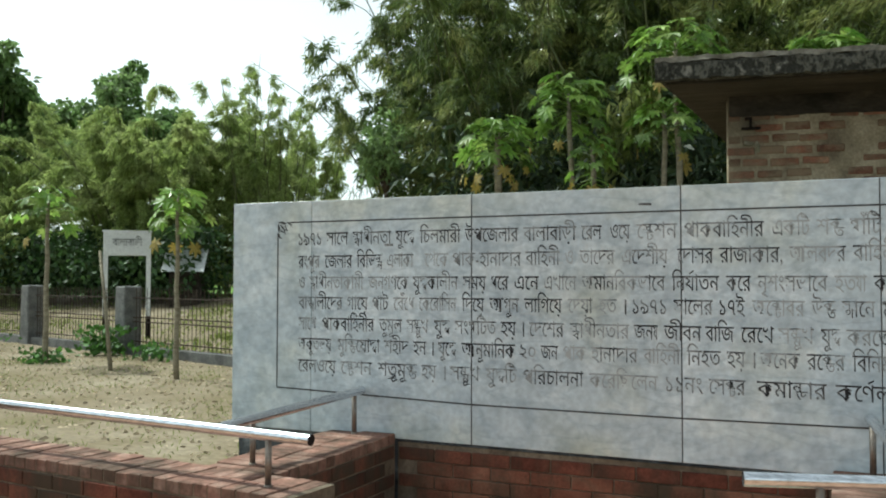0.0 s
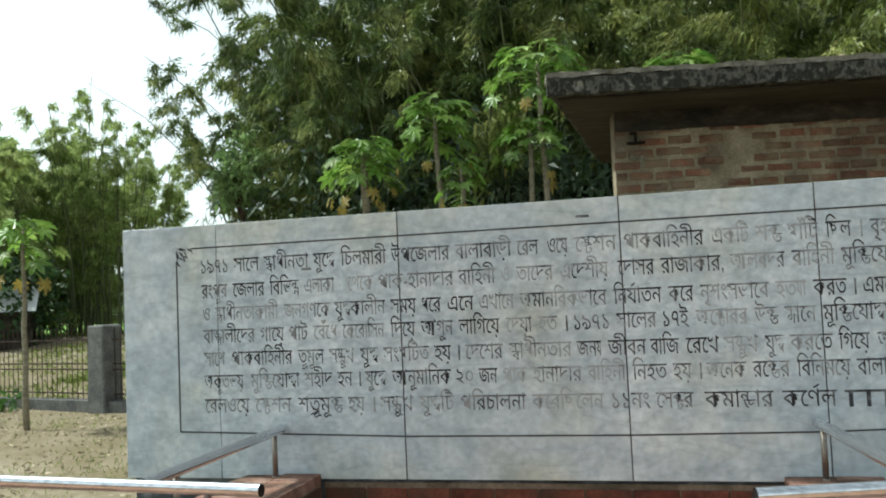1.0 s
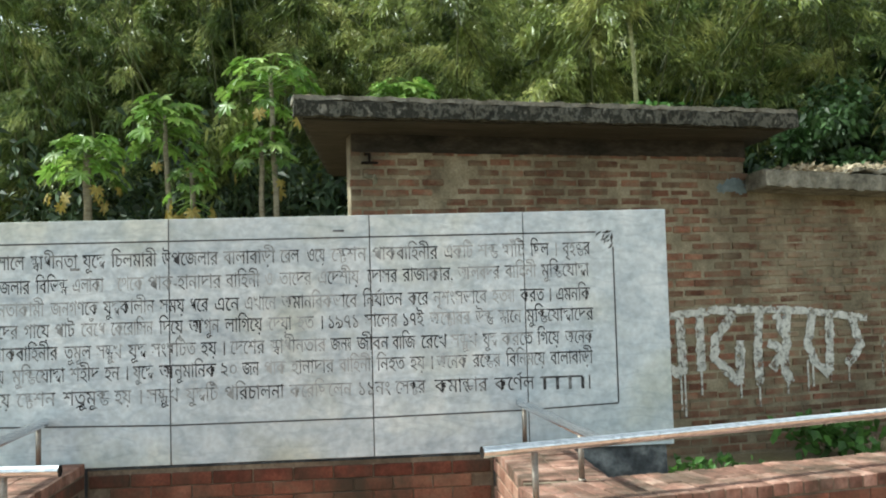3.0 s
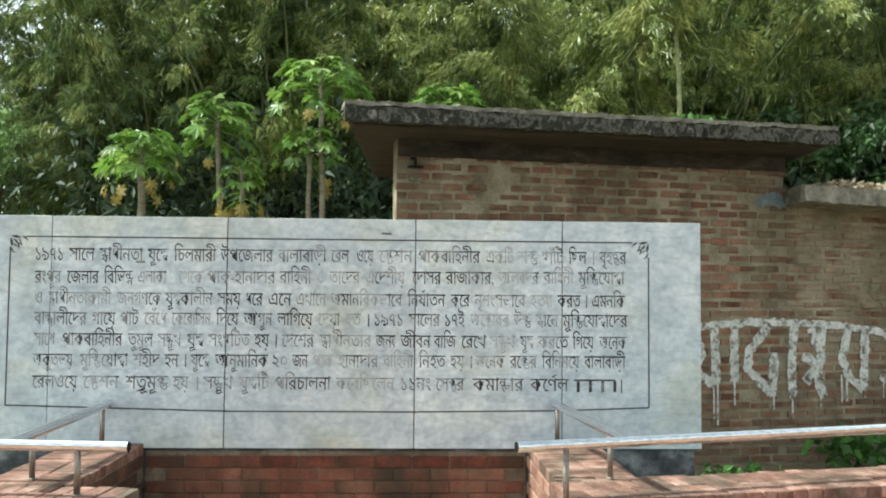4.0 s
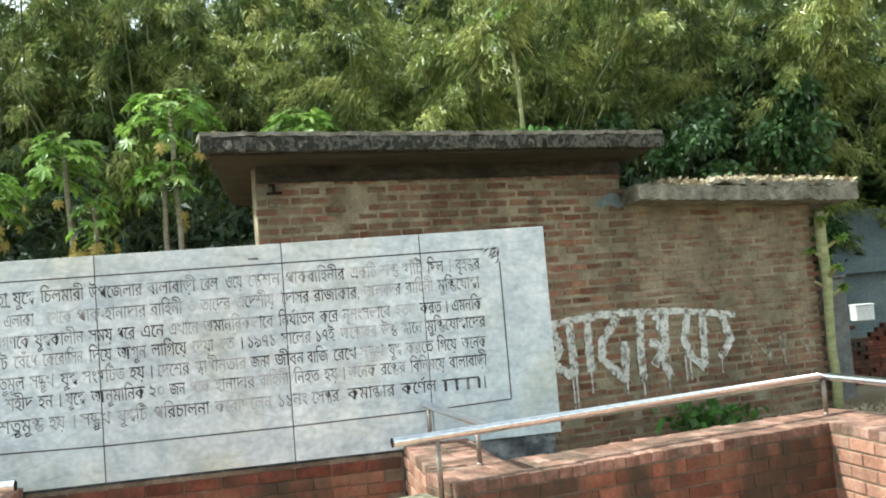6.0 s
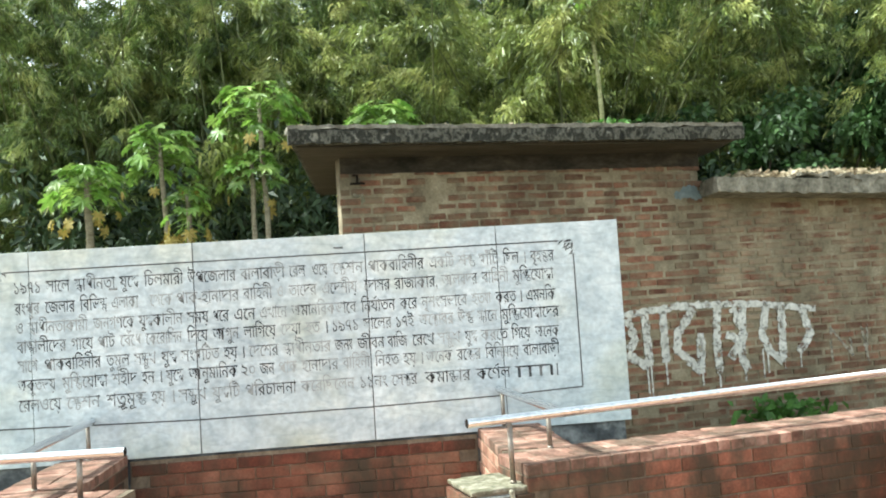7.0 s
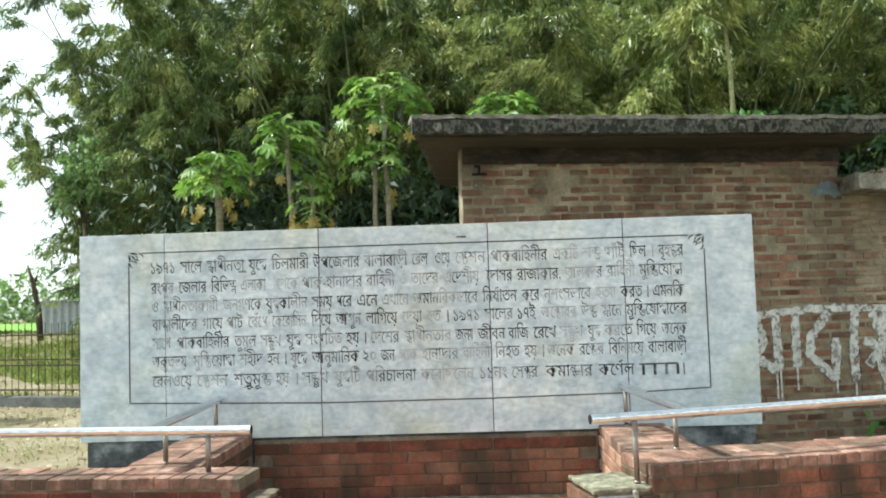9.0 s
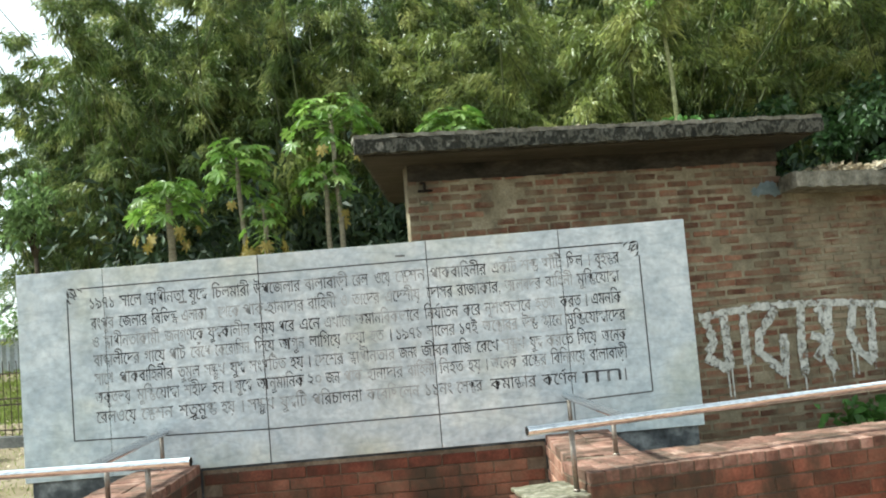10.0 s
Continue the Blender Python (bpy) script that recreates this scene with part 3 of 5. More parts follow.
def word_mesh(text, x0, x1, zhead, height):
    """A word as a thin mesh on the plane y = 0, its head line at zhead, stretched over x0 to x1; joined consonants are stacked."""
    corners, faces = [], []
    pen = 0.0

    def stroke(pts):
        k = sum(len(c) for c in corners)
        corners.append(np.array(pts))
        faces.append(tuple(range(k, k + len(pts))))

    def put(ch, x, sx=1.0, sz=1.0, dz=0.0):
        co, fs, step = glyph(ch)
        k = sum(len(c) for c in corners)
        corners.append(co * np.array([sx, sz]) + np.array([x, dz]))
        faces.extend(tuple(v + k for v in f) for f in fs)
        return step * sx

    for cluster in clusters(text):
        signs = "".join(BN_SPLIT.get(c, c) for c in cluster if c in BN_SIGNS and c != "়")
        letters = "".join(c for c in cluster if c not in BN_SIGNS or c == "়").split("্")
        for c in signs:
            if c in BN_PRE:
                pen += put(c, pen)
        reph = len(letters) > 1 and letters[0] == "র"
        letters = letters[1:] if reph else letters
        tail = letters.pop() if len(letters) > 1 and letters[-1] in "যর" else ""
        start = pen
        if len(letters) > 1:
            first = put(letters[0][0], pen, 0.74, 0.60, 0.622 * 0.40)
            second = put(letters[1][0], pen + 0.34 * first, 0.78, 0.60, -0.09)
            width = max(first, 0.34 * first + second)
            stroke([(pen, 0.585), (pen + width, 0.585), (pen + width, 0.622), (pen, 0.622)])
            pen += width
        else:
            for c in letters[0]:
                pen += put(c, pen)
        if tail == "য":
            pen += put("য", pen, 0.55)
        elif tail == "র":
            stroke([(start + 0.05, -0.12), (start + 0.12, -0.15), (pen - 0.1, 0.02), (pen - 0.1, 0.09)])
        if reph:
            stroke([(pen - 0.36, 0.74), (pen - 0.30, 0.69), (pen - 0.06, 0.80), (pen - 0.06, 0.87)])
        for c in signs:
            if c not in BN_PRE:
                pen += put(c, pen)
    co = np.concatenate(corners)
    lo, hi = co[:, 0].min(), co[:, 0].max()
    out = np.zeros((len(co), 3))
    out[:, 0] = x0 + (co[:, 0] - lo) / (hi - lo) * (x1 - x0)
    out[:, 2] = zhead + (co[:, 1] - 0.62) * height / 0.62
    return mesh_np("word", out, faces)


def inked_box(bm, x0, x1, z0, z1, y=-0.0015):
    box(bm, x0, x1, y, 0.004, z0, z1)


def ornament(bm, cx, cz, sx):
    """A small spray of slanted leaves with a scroll for a border corner."""
    for dx, dz, turn, ln in ((0.0, 0.0, -8, 0.075), (0.0, -0.004, -82, 0.075), (0.015, -0.015, -45, 0.06), (0.05, -0.012, -60, 0.045), (0.012, -0.05, -30, 0.045), (0.07, 0.004, -35, 0.05), (-0.004, -0.07, -55, 0.05), (0.045, -0.045, -20, 0.045), (0.045, -0.045, -70, 0.045), (0.1, -0.005, -70, 0.035), (0.005, -0.1, -20, 0.035)):
        a = radians(turn)
        w = Vector((sx * math.cos(a), 0, math.sin(a)))
        s = Vector((-sx * math.sin(a), 0, math.cos(a)))
        p = Vector((cx + sx * dx, -0.0015, cz + dz))
        bm.faces.new([bm.verts.new(q) for q in (p, p + w * ln * 0.45 + s * ln * 0.16, p + w * ln, p + w * ln * 0.5 - s * ln * 0.10)])


def inscribe(wall, z0, z1, text, fading, spans):
    """One line: head line at its two ends, the words, how far the paint of each has gone, and where each begins and ends."""
    for k, word in enumerate(text.split(" ")):
        s0, s1 = spans[2 * k], spans[2 * k + 1]
        zh = z0 + (z1 - z0) * (s0 - 0.52) / 3.97
        ink = INKS[int(fading[k])]
        if word == "।":
            bm = bmesh.new()
            inked_box(bm, (s0 + s1) / 2 - 0.004, (s0 + s1) / 2 + 0.004, zh - 0.085, zh)
            part("word", bm, ink, wall)
        else:
            piece("word", word_mesh(word, s0, s1, zh, 0.081), ink, wall).location.y = -0.0018


def build_memorial():
    wall = thing("memorial_wall", pose(0, 0, 0), "white marble memorial slab with a worn black inscription", "monument")
    part("plinth", worn(box_bm(0.04, 4.96, 0.03, 0.27, -0.05, 0.462), 0.006, 5, 4), PLINTH, wall, "blackened plaster plinth")
    part("joint_backing", box_bm(0.004, 4.996, 0.012, 0.285, 0.466, 1.992), JOINT, wall)
    cuts = [0.0, 0.641, 1.798, 3.057, 4.051, 5.0]
    for a, b in zip(cuts, cuts[1:]):
        g0, g1 = (0.0 if a == 0 else 0.0025), (0.0 if b == 5.0 else 0.0025)
        part("marble_panel", box_bm(a + g0, b - g1, 0.0, 0.3, 0.47, 2.0, 0.0015), MARBLE, wall)
    bm = bmesh.new()
    t = 0.0045
    for x0, x1, z0, z1 in ((0.47, 4.53, 1.860 - t, 1.860 + t), (0.372 - t, 0.372 + t, 0.75, 1.79), (4.642 - t, 4.642 + t, 0.75, 1.76)):
        inked_box(bm, x0, x1, z0, z1)
    low = ((0.372, 0.748), (1.798, 0.713), (3.057, 0.712), (4.051, 0.724), (4.642, 0.746))
    for (xa, za), (xb, zb) in zip(low, low[1:]):
        box(bm, 0, math.hypot(xb - xa, zb - za), -0.0015, 0.004, -t, t, Matrix.Translation((xa, 0, za)) @ pose(0, 0, 0, 0, -math.degrees(math.atan2(zb - za, xb - xa)), 0))
    for x, k in ((1.798, 0.0032), (3.057, 0.0032), (4.051, 0.0022)):
        inked_box(bm, x - k, x + k, 0.47, 1.998, -0.0008)
    part("border_line", bm, INK_PLAIN, wall, "thin black inked border")
    for cx, sx in ((0.372, 1), (4.642, -1)):
        bm = bmesh.new()
        ornament(bm, cx, 1.862, sx)
        part("corner_ornament", bm, INK_PLAIN, wall, "black scrolled flower")
    inscribe(wall, 1.784, 1.795, "১৯৭১ সালে স্বাধীনতা যুদ্ধে চিলমারী উপজেলার বালাবাড়ী রেল ওয়ে স্টেশন পাকবাহিনীর একটি শক্ত ঘাঁটি ছিল । বৃহত্তর", "00000011021332020", (0.54, 0.716, 0.759, 0.924, 0.957, 1.243, 1.273, 1.408, 1.446, 1.725, 1.755, 2.103, 2.135, 2.459, 2.491, 2.61, 2.661, 2.774, 2.811, 3.038, 3.076, 3.493, 3.535, 3.721, 3.753, 3.885, 3.91, 4.06, 4.096, 4.217, 4.26, 4.272, 4.307, 4.49))
    inscribe(wall, 1.632, 1.659, "রংপুর জেলার বিভিন্ন এলাকা থেকে পাক-হানাদার বাহিনী ও তাদের এদেশীয় দোসর রাজাকার, আলবদর বাহিনী মুক্তিযোদ্ধা", "100231132200221", (0.538, 0.709, 0.747, 0.955, 0.989, 1.179, 1.213, 1.4, 1.481, 1.643, 1.671, 2.12, 2.148, 2.36, 2.393, 2.439, 2.481, 2.686, 2.726, 2.986, 3.037, 3.23, 3.262, 3.584, 3.618, 3.89, 3.924, 4.13, 4.162, 4.478))
    inscribe(wall, 1.493, 1.5, "ও স্বাধীনতাকামী জনগণকে যুদ্ধকালীন সময় ধরে এনে এখানে অমানবিকভাবে নির্যাতন করে নৃশংসভাবে হত্যা করত । এমনকি", "1221000120023010", (0.544, 0.589, 0.624, 1.04, 1.077, 1.368, 1.396, 1.708, 1.74, 1.893, 1.924, 2.04, 2.079, 2.231, 2.264, 2.46, 2.492, 2.97, 3.006, 3.259, 3.295, 3.424, 3.458, 3.802, 3.836, 3.986, 4.018, 4.177, 4.212, 4.224, 4.255, 4.48))
    inscribe(wall, 1.359, 1.369, "বাঙ্গালীদের গায়ে পাট বেঁধে কেরোসিন দিয়ে আগুন লাগিয়ে দেয়া হত । ১৯৭১ সালের ১৭ই অক্টোবর উক্ত স্থানে মুক্তিযোদ্ধাদের", "111320002211103220", (0.543, 0.884, 0.918, 1.073, 1.104, 1.223, 1.26, 1.409, 1.441, 1.697, 1.734, 1.882, 1.917, 2.105, 2.139, 2.372, 2.409, 2.555, 2.591, 2.695, 2.741, 2.752, 2.788, 2.973, 3.014, 3.225, 3.261, 3.391, 3.429, 3.69, 3.724, 3.841, 3.869, 4.024, 4.056, 4.497))
    inscribe(wall, 1.222, 1.221, "সাথে পাকবাহিনীর তুমুল সম্মুখ যুদ্ধ সংঘটিত হয় । দেশের স্বাধীনতার জন্য জীবন বাজি রেখে সম্মুখ যুদ্ধ করতে গিয়ে অনেক", "1112110112100032200", (0.544, 0.682, 0.729, 1.121, 1.158, 1.321, 1.352, 1.507, 1.544, 1.655, 1.686, 1.959, 1.989, 2.087, 2.128, 2.139, 2.17, 2.384, 2.421, 2.767, 2.794, 2.926, 2.962, 3.164, 3.185, 3.334, 3.37, 3.537, 3.559, 3.733, 3.767, 3.86, 3.888, 4.094, 4.122, 4.267, 4.304, 4.489))
    inscribe(wall, 1.085, 1.09, "অকুতভয় মুক্তিযোদ্ধা শহীদ হন । যুদ্ধে আনুমানিক ২০ জন পাক হানাদার বাহিনী নিহত হয় । অনেক রক্তের বিনিময়ে বালাবাড়ী", "2211110213221112210", (0.542, 0.801, 0.848, 1.163, 1.195, 1.368, 1.4, 1.492, 1.533, 1.544, 1.572, 1.696, 1.733, 2.082, 2.109, 2.208, 2.241, 2.347, 2.379, 2.515, 2.546, 2.815, 2.845, 3.049, 3.085, 3.264, 3.296, 3.391, 3.432, 3.444, 3.466, 3.664, 3.696, 3.88, 3.914, 4.169, 4.2, 4.483))
    inscribe(wall, 0.942, 0.934, "রেলওয়ে স্টেশন শত্রুমুক্ত হয় । সম্মুখ যুদ্ধটি পরিচালনা করেছিলেন ১১নং সেক্টর কমান্ডার কর্ণেল", "1201112121200", (0.542, 0.835, 0.872, 1.106, 1.149, 1.427, 1.46, 1.562, 1.615, 1.626, 1.654, 1.853, 1.892, 2.094, 2.131, 2.5, 2.533, 2.925, 2.97, 3.168, 3.2, 3.391, 3.449, 3.791, 3.834, 4.095))
    # a name kept as plain bars
    bm = bmesh.new()
    inked_box(bm, 4.132, 4.412, (0.942, 0.934)[1] - 0.012, (0.942, 0.934)[1])
    for k in range(4):
        x = 4.151 + 0.083 * k
        inked_box(bm, x, x + 0.02, (0.942, 0.934)[1] - 0.085, (0.942, 0.934)[1] - 0.011)
    inked_box(bm, 4.451, 4.451 + 0.008, (0.942, 0.934)[1] - 0.09, (0.942, 0.934)[1])
    part("word", bm, INKS[0], wall)
    for x, z, w in ((2.86, 1.903, 0.035), (1.226, 1.697, 0.03)):
        part("smudge", worn(box_bm(x - w, x + w, -0.0016, 0.004, z - 0.007, z + 0.007), 0.003, 30, 2), INKS[1], wall, "small black paint smudge")


build_memorial()


# ---- brick hut ----
HUT = pose(2.368, 2.935, 0.018, 0, 0, 10.05)


def ragged(x0, x1, y0, y1, z0, z1, amount, seed, step=0.045):
    """A bar along x whose skin and lower edge are broken and uneven."""
    bm = bmesh.new()
    n = int((x1 - x0) / step)
    rings = []
    for k in range(n + 1):
        x = x0 + (x1 - x0) * k / n
        zm = (z0 + z1) / 2
        ring = []
        for y, z, f in ((y0, z0, 1.4), (y0, zm, 0.7), (y0, z1, 1.0), (y1, z1, 0.5), (y1, zm, 0.0), (y1, z0, 0.6)):
            p = Vector((x, y, z))
            q = noise.noise_vector(Vector((x * 7 + seed, y * 9, z * 9))) + 0.6 * noise.noise_vector(Vector((x * 23 + seed, y * 20, z * 20)))
            ring.append(bm.verts.new(p + Vector((0, q.y, q.z)) * amount * f))
        rings.append(ring)
    for a, c in zip(rings, rings[1:]):
        for s in range(6):
            bm.faces.new((a[s], c[s], c[(s + 1) % 6], a[(s + 1) % 6]))
    bm.faces.new(rings[0])
    bm.faces.new(rings[-1][::-1])
    bmesh.ops.recalc_face_normals(bm, faces=list(bm.faces))
    return bm


def toothed(bm_rest, me, parent, x0, x1, z0, z1, y, chosen, skin):
    """Courses of old bricks on the front of the hut."""
    pitch, l = 0.108, 0.262
    c = 0
    z = z0 + 0.05
    while z < z1 - 0.03:
        x = x0 + (0.255 if c % 2 else 0.12)
        if c % 2:
            box(bm_rest, x0 + 0.006, x0 + 0.108, y - 0.03, y + 0.03, z - 0.034, z + 0.034)
        while x < x1 - 0.1:
            if random.random() > 0.07:
                dx, dz = random.uniform(-0.016, 0.018), random.uniform(-0.009, 0.009) + 0.012 * math.sin(0.9 * x + 2 * z)
                k = random.uniform(0.90, 1.10)
                m = pose(x + dx, y + random.uniform(-0.006, 0.005), z + dz, random.uniform(-1, 1), random.uniform(-1.2, 1.2), random.uniform(-1, 1)) @ Matrix.Diagonal((k, 1, random.uniform(0.86, 1.16), 1))
                if chosen(x, z):
                    piece("brick", me[random.randrange(3)], skin, parent, m=m)
                else:
                    box(bm_rest, -0.117, 0.117, -0.03, 0.03, -0.035, 0.035, m)
            x += l
        z += pitch
        c += 1


def skew(bm):
    """The hut's sides do not stand square to its front."""
    for v in bm.verts:
        v.co.x += 0.204 * v.co.y
    return bm


def droop(bm):
    """The low roof sags towards its free end."""
    for v in bm.verts:
        v.co.z -= 0.03 * (v.co.x - 5.4)
    return bm


def build_hut():
    hut = thing("brick_hut", HUT, "old unplastered brick hut with flat concrete roofs", "building")
    wy = 0.80
    wall = part("front_wall", worn(box_bm(0.65, 5.44, wy, wy + 0.25, -0.8, 3.235), 0.006, 4, 8), HUT_MORTAR, hut)
    low = part("front_wall", worn(box_bm(5.44, 8.56, wy, wy + 0.25, -0.8, 2.61), 0.008, 4, 8), HUT_MORTAR, hut)
    rest = bmesh.new()
    me = []
    for s in (1, 2, 3):
        bm = box_bm(-0.118, 0.118, -0.03, 0.03, -0.036, 0.036, 0.009)
        for v in bm.verts:
            v.co += Vector((0.010, 0.003, 0.008)) * noise.noise(v.co * 14 + Vector((7.0 * s, 0, 0)))
        block = bpy.data.meshes.new("old_brick")
        bm.to_mesh(block)
        bm.free()
        me.append(block)
    smeared = [q.copy() for q in me]
    toothed(rest, me, wall, 0.65, 5.50, -0.6, 3.2, wy + 0.02, lambda x, z: z > 1.95 and x < 5.6, HUT_BRICK)
    toothed(rest, smeared, low, 5.46, 8.60, -0.6, 2.58, wy + 0.02, lambda x, z: z > 0.75 and x < 8.6, HUT_SMEARED)
    for c in range(29):
        z = -0.55 + 0.108 * c
        jut = random.uniform(0.0, 0.05) + (0.07 if c % 2 else 0.0)
        box(rest, 8.44, 8.56 + jut, wy - 0.01, wy + 0.2, z - 0.037, z + 0.037)
    tagged(part("bricks_rest", rest, HUT_REST, hut), kind="stuff")
    for x, y1, z1 in ((0.50, 4.0, 3.235), (5.0, 4.0, 3.235), (8.1, 3.6, 2.62)):
        part("side_wall", skew(box_bm(x, x + 0.25, wy + 0.26, y1, -0.8, z1)), HUT_MORTAR, hut)
    part("back_wall", skew(box_bm(0.76, 4.99, 3.75, 4.0, -0.8, 3.235)), HUT_MORTAR, hut)
    part("back_wall", skew(box_bm(5.26, 8.09, 3.35, 3.6, -0.8, 2.64)), HUT_MORTAR, hut)
    # Dark strip standing in for the shade of the slab on the wall.
    part("eave_shade_band", ragged(0.66, 5.46, wy - 0.022, wy + 0.05, 3.02, 3.232, 0.012, 21.0, 0.06), DARK_CONCRETE, hut, "dark band painted in for the shade under the roof slab")
    part("roof_slab", skew(worn(box_bm(0.0, 5.6, 0.0, 4.15, 3.245, 3.40, 0.012), 0.012, 4, 14)), SLAB, hut, "mould-blackened concrete roof slab")
    part("soffit", skew(box_bm(0.06, 5.5, 0.09, 4.1, 3.215, 3.236)), SOFFIT, hut, "board-marked slab underside, its tan darkened for shade")
    part("roof_slab", droop(skew(worn(box_bm(5.30, 8.9, 0.28, 3.9, 2.60, 2.80, 0.012), 0.02, 5, 12))), PALE_SLAB, hut, "pale crumbling concrete roof slab")
    part("slab_edge", droop(ragged(5.36, 8.98, 0.24, 0.34, 2.60, 2.79, 0.022, 12.0)), PALE_SLAB, hut)
    part("broken_screed", droop(ragged(6.6, 8.99, 0.24, 0.8, 2.80, 2.865, 0.045, 5.0)), PALE_SLAB, hut, "broken pale screed on the low roof")
    part("slab_edge", ragged(-0.02, 5.62, -0.035, 0.06, 3.235, 3.385, 0.015, 3.0), SLAB, hut, "black-moulded crumbling slab edge")
    part("roof_screed", ragged(-0.02, 5.62, -0.025, 0.30, 3.392, 3.440, 0.014, 8.0), PALE_SLAB, hut, "pale cement screed lip")
    bm = bmesh.new()
    box(bm, 0.842, 0.862, wy - 0.06, wy + 0.02, 2.905, 3.005)
    box(bm, 0.80, 0.864, wy - 0.06, wy + 0.02, 2.99, 3.006)
    box(bm, 0.77, 0.94, wy - 0.06, wy + 0.02, 2.892, 2.912)
    part("iron_hook", bm, IRON, hut, "rusty black iron hook")
    for x, z, w, h in ((0.84, 2.77, 0.05, 0.025), (0.91, 2.72, 0.02, 0.07)):
        part("mortar_patch", worn(box_bm(x - w, x + w, wy - 0.016, wy + 0.01, z - h, z + h, 0.01), 0.02, 14, 4), MOSSY, hut, "pale mortar patch under the hook")
    bm = bmesh.new()
    rng = random.Random(3)
    for cx, cz, r in ((5.30, 2.70, 0.13), (5.16, 2.64, 0.10), (5.38, 2.62, 0.09)):
        ring = [bm.verts.new((cx + r * 1.3 * (0.5 + 0.5 * rng.random()) * math.cos(k * 0.3), wy - 0.018 - 0.003 * r, cz + r * 0.8 * (0.45 + 0.55 * rng.random()) * math.sin(k * 0.3))) for k in range(21)]
        bm.faces.new(ring)
    part("paint_smear", bm, DULL_TIN, hut, "bluish paint smear")
    return hut


hut = build_hut()


def ribbon(line, half, y, thick, rough, rng):
    """One brush stroke along a line of (x, z) points, with uneven edges, as a single thin band."""
    pts = []
    for (xa, za), (xb, zb) in zip(line, line[1:]):
        n = max(2, int(math.hypot(xb - xa, zb - za) / 0.03))
        pts += [Vector((xa + (xb - xa) * k / n, za + (zb - za) * k / n)) for k in range(n)]
    pts.append(Vector(line[-1]))
    bm = bmesh.new()
    rows = []
    for k, q in enumerate(pts):
        way = (pts[min(k + 2, len(pts) - 1)] - pts[max(k - 2, 0)]).normalized()
        side = Vector((-way.y, way.x))
        a, b = (q + side * (half * f + 1.6 * rough * noise.noise(Vector((q.x * 16, q.y * 16, 3.0 * f))) + rng.uniform(-rough, rough) * 0.35) for f in (1, -1))
        rows.append([bm.verts.new((p.x, yy, p.y)) for p, yy in ((a, y), (b, y), (b, y + thick), (a, y + thick))])
    for r, t in zip(rows, rows[1:]):
        for j in range(4):
            bm.faces.new((r[j], r[(j + 1) % 4], t[(j + 1) % 4], t[j]))
    bm.faces.new(rows[0])
    bm.faces.new(rows[-1][::-1])
    bmesh.ops.recalc_face_normals(bm, faces=list(bm.faces))
    return bm


def graffiti():
    """Large faded white painted strokes on the brick, too worn to read: plain bars with drips."""
    rng = random.Random(5)
    paint = thing("painted_lettering", HUT, "large dripping white paint strokes on the brick wall", "graffiti")
    y = 0.782
    lines = [((4.16, 1.12), (4.6, 1.16), (4.95, 1.19), (5.5, 1.18), (5.94, 1.17), (6.54, 1.10), (7.08, 1.03)), ((4.24, 1.08), (4.33, 0.80), (4.23, 0.68)), ((4.49, 1.12), (4.51, 0.46)), ((4.20, 0.62), (4.50, 0.44)), ((4.75, 1.14), (4.75, 0.48)),
             ((5.20, 1.14), (4.95, 0.84), (4.92, 0.62), (5.12, 0.45), (5.25, 0.30)), ((5.28, 0.82), (5.25, 0.31)), ((5.56, 1.17), (5.52, 0.73), (5.52, 0.28)),
             ((5.78, 1.12), (5.94, 0.76), (5.70, 0.46)), ((5.94, 1.15), (5.87, 0.46), (5.95, 0.28)), ((5.66, 0.78), (5.92, 0.66)), ((6.29, 1.10), (6.21, 0.72), (6.33, 0.48), (6.50, 0.36)), ((6.54, 1.09), (6.50, 0.40)), ((6.85, 1.05), (6.96, 0.70), (6.76, 0.46))]
    for k, line in enumerate(lines):
        part("stroke", ribbon(line, 0.045 if k == 0 else 0.055, y - 0.0003 * k, 0.008, 0.016, rng), WHITEWASH, paint)
    for x, z, drop in ((4.47, 0.46, 0.42), (4.52, 0.46, 0.50), (4.74, 0.50, 0.30), (5.26, 0.32, 0.18), (5.51, 0.30, 0.28), (5.90, 0.30, 0.15), (6.19, 0.50, 0.34), (6.26, 0.50, 0.28), (6.52, 0.40, 0.14), (6.78, 0.46, 0.2)):
        part("drip", box_bm(x, x + rng.uniform(0.014, 0.024), y + 0.002, y + 0.012, z - drop, z + 0.05), WHITEWASH, paint)
    for line in (((7.30, 0.76), (7.28, 0.32)), ((7.32, 0.72), (7.62, 0.36)), ((7.62, 0.34), (7.60, 0.70)), ((7.80, 0.74), (7.88, 0.24)), ((7.90, 0.76), (7.86, 0.34)), ((8.29, 0.78), (8.16, 0.60), (8.30, 0.42))):
        part("stroke", ribbon(line, 0.018, y + 0.004, 0.008, 0.006, rng), FAINT_PAINT, paint, "faint thin paint stroke")


graffiti()


# ---- vegetation ----
def culm_path(rng, base, lean, h, arch, n=7):
    pts = []
    for k in range(n):
        s = k / (n - 1)
        out = lean * (0.25 * s + arch * s ** 2.6)
        pts.append(Vector((base[0] + out[0] * h, base[1] + out[1] * h, h * (s - 0.16 * arch * s ** 3))))
    return pts


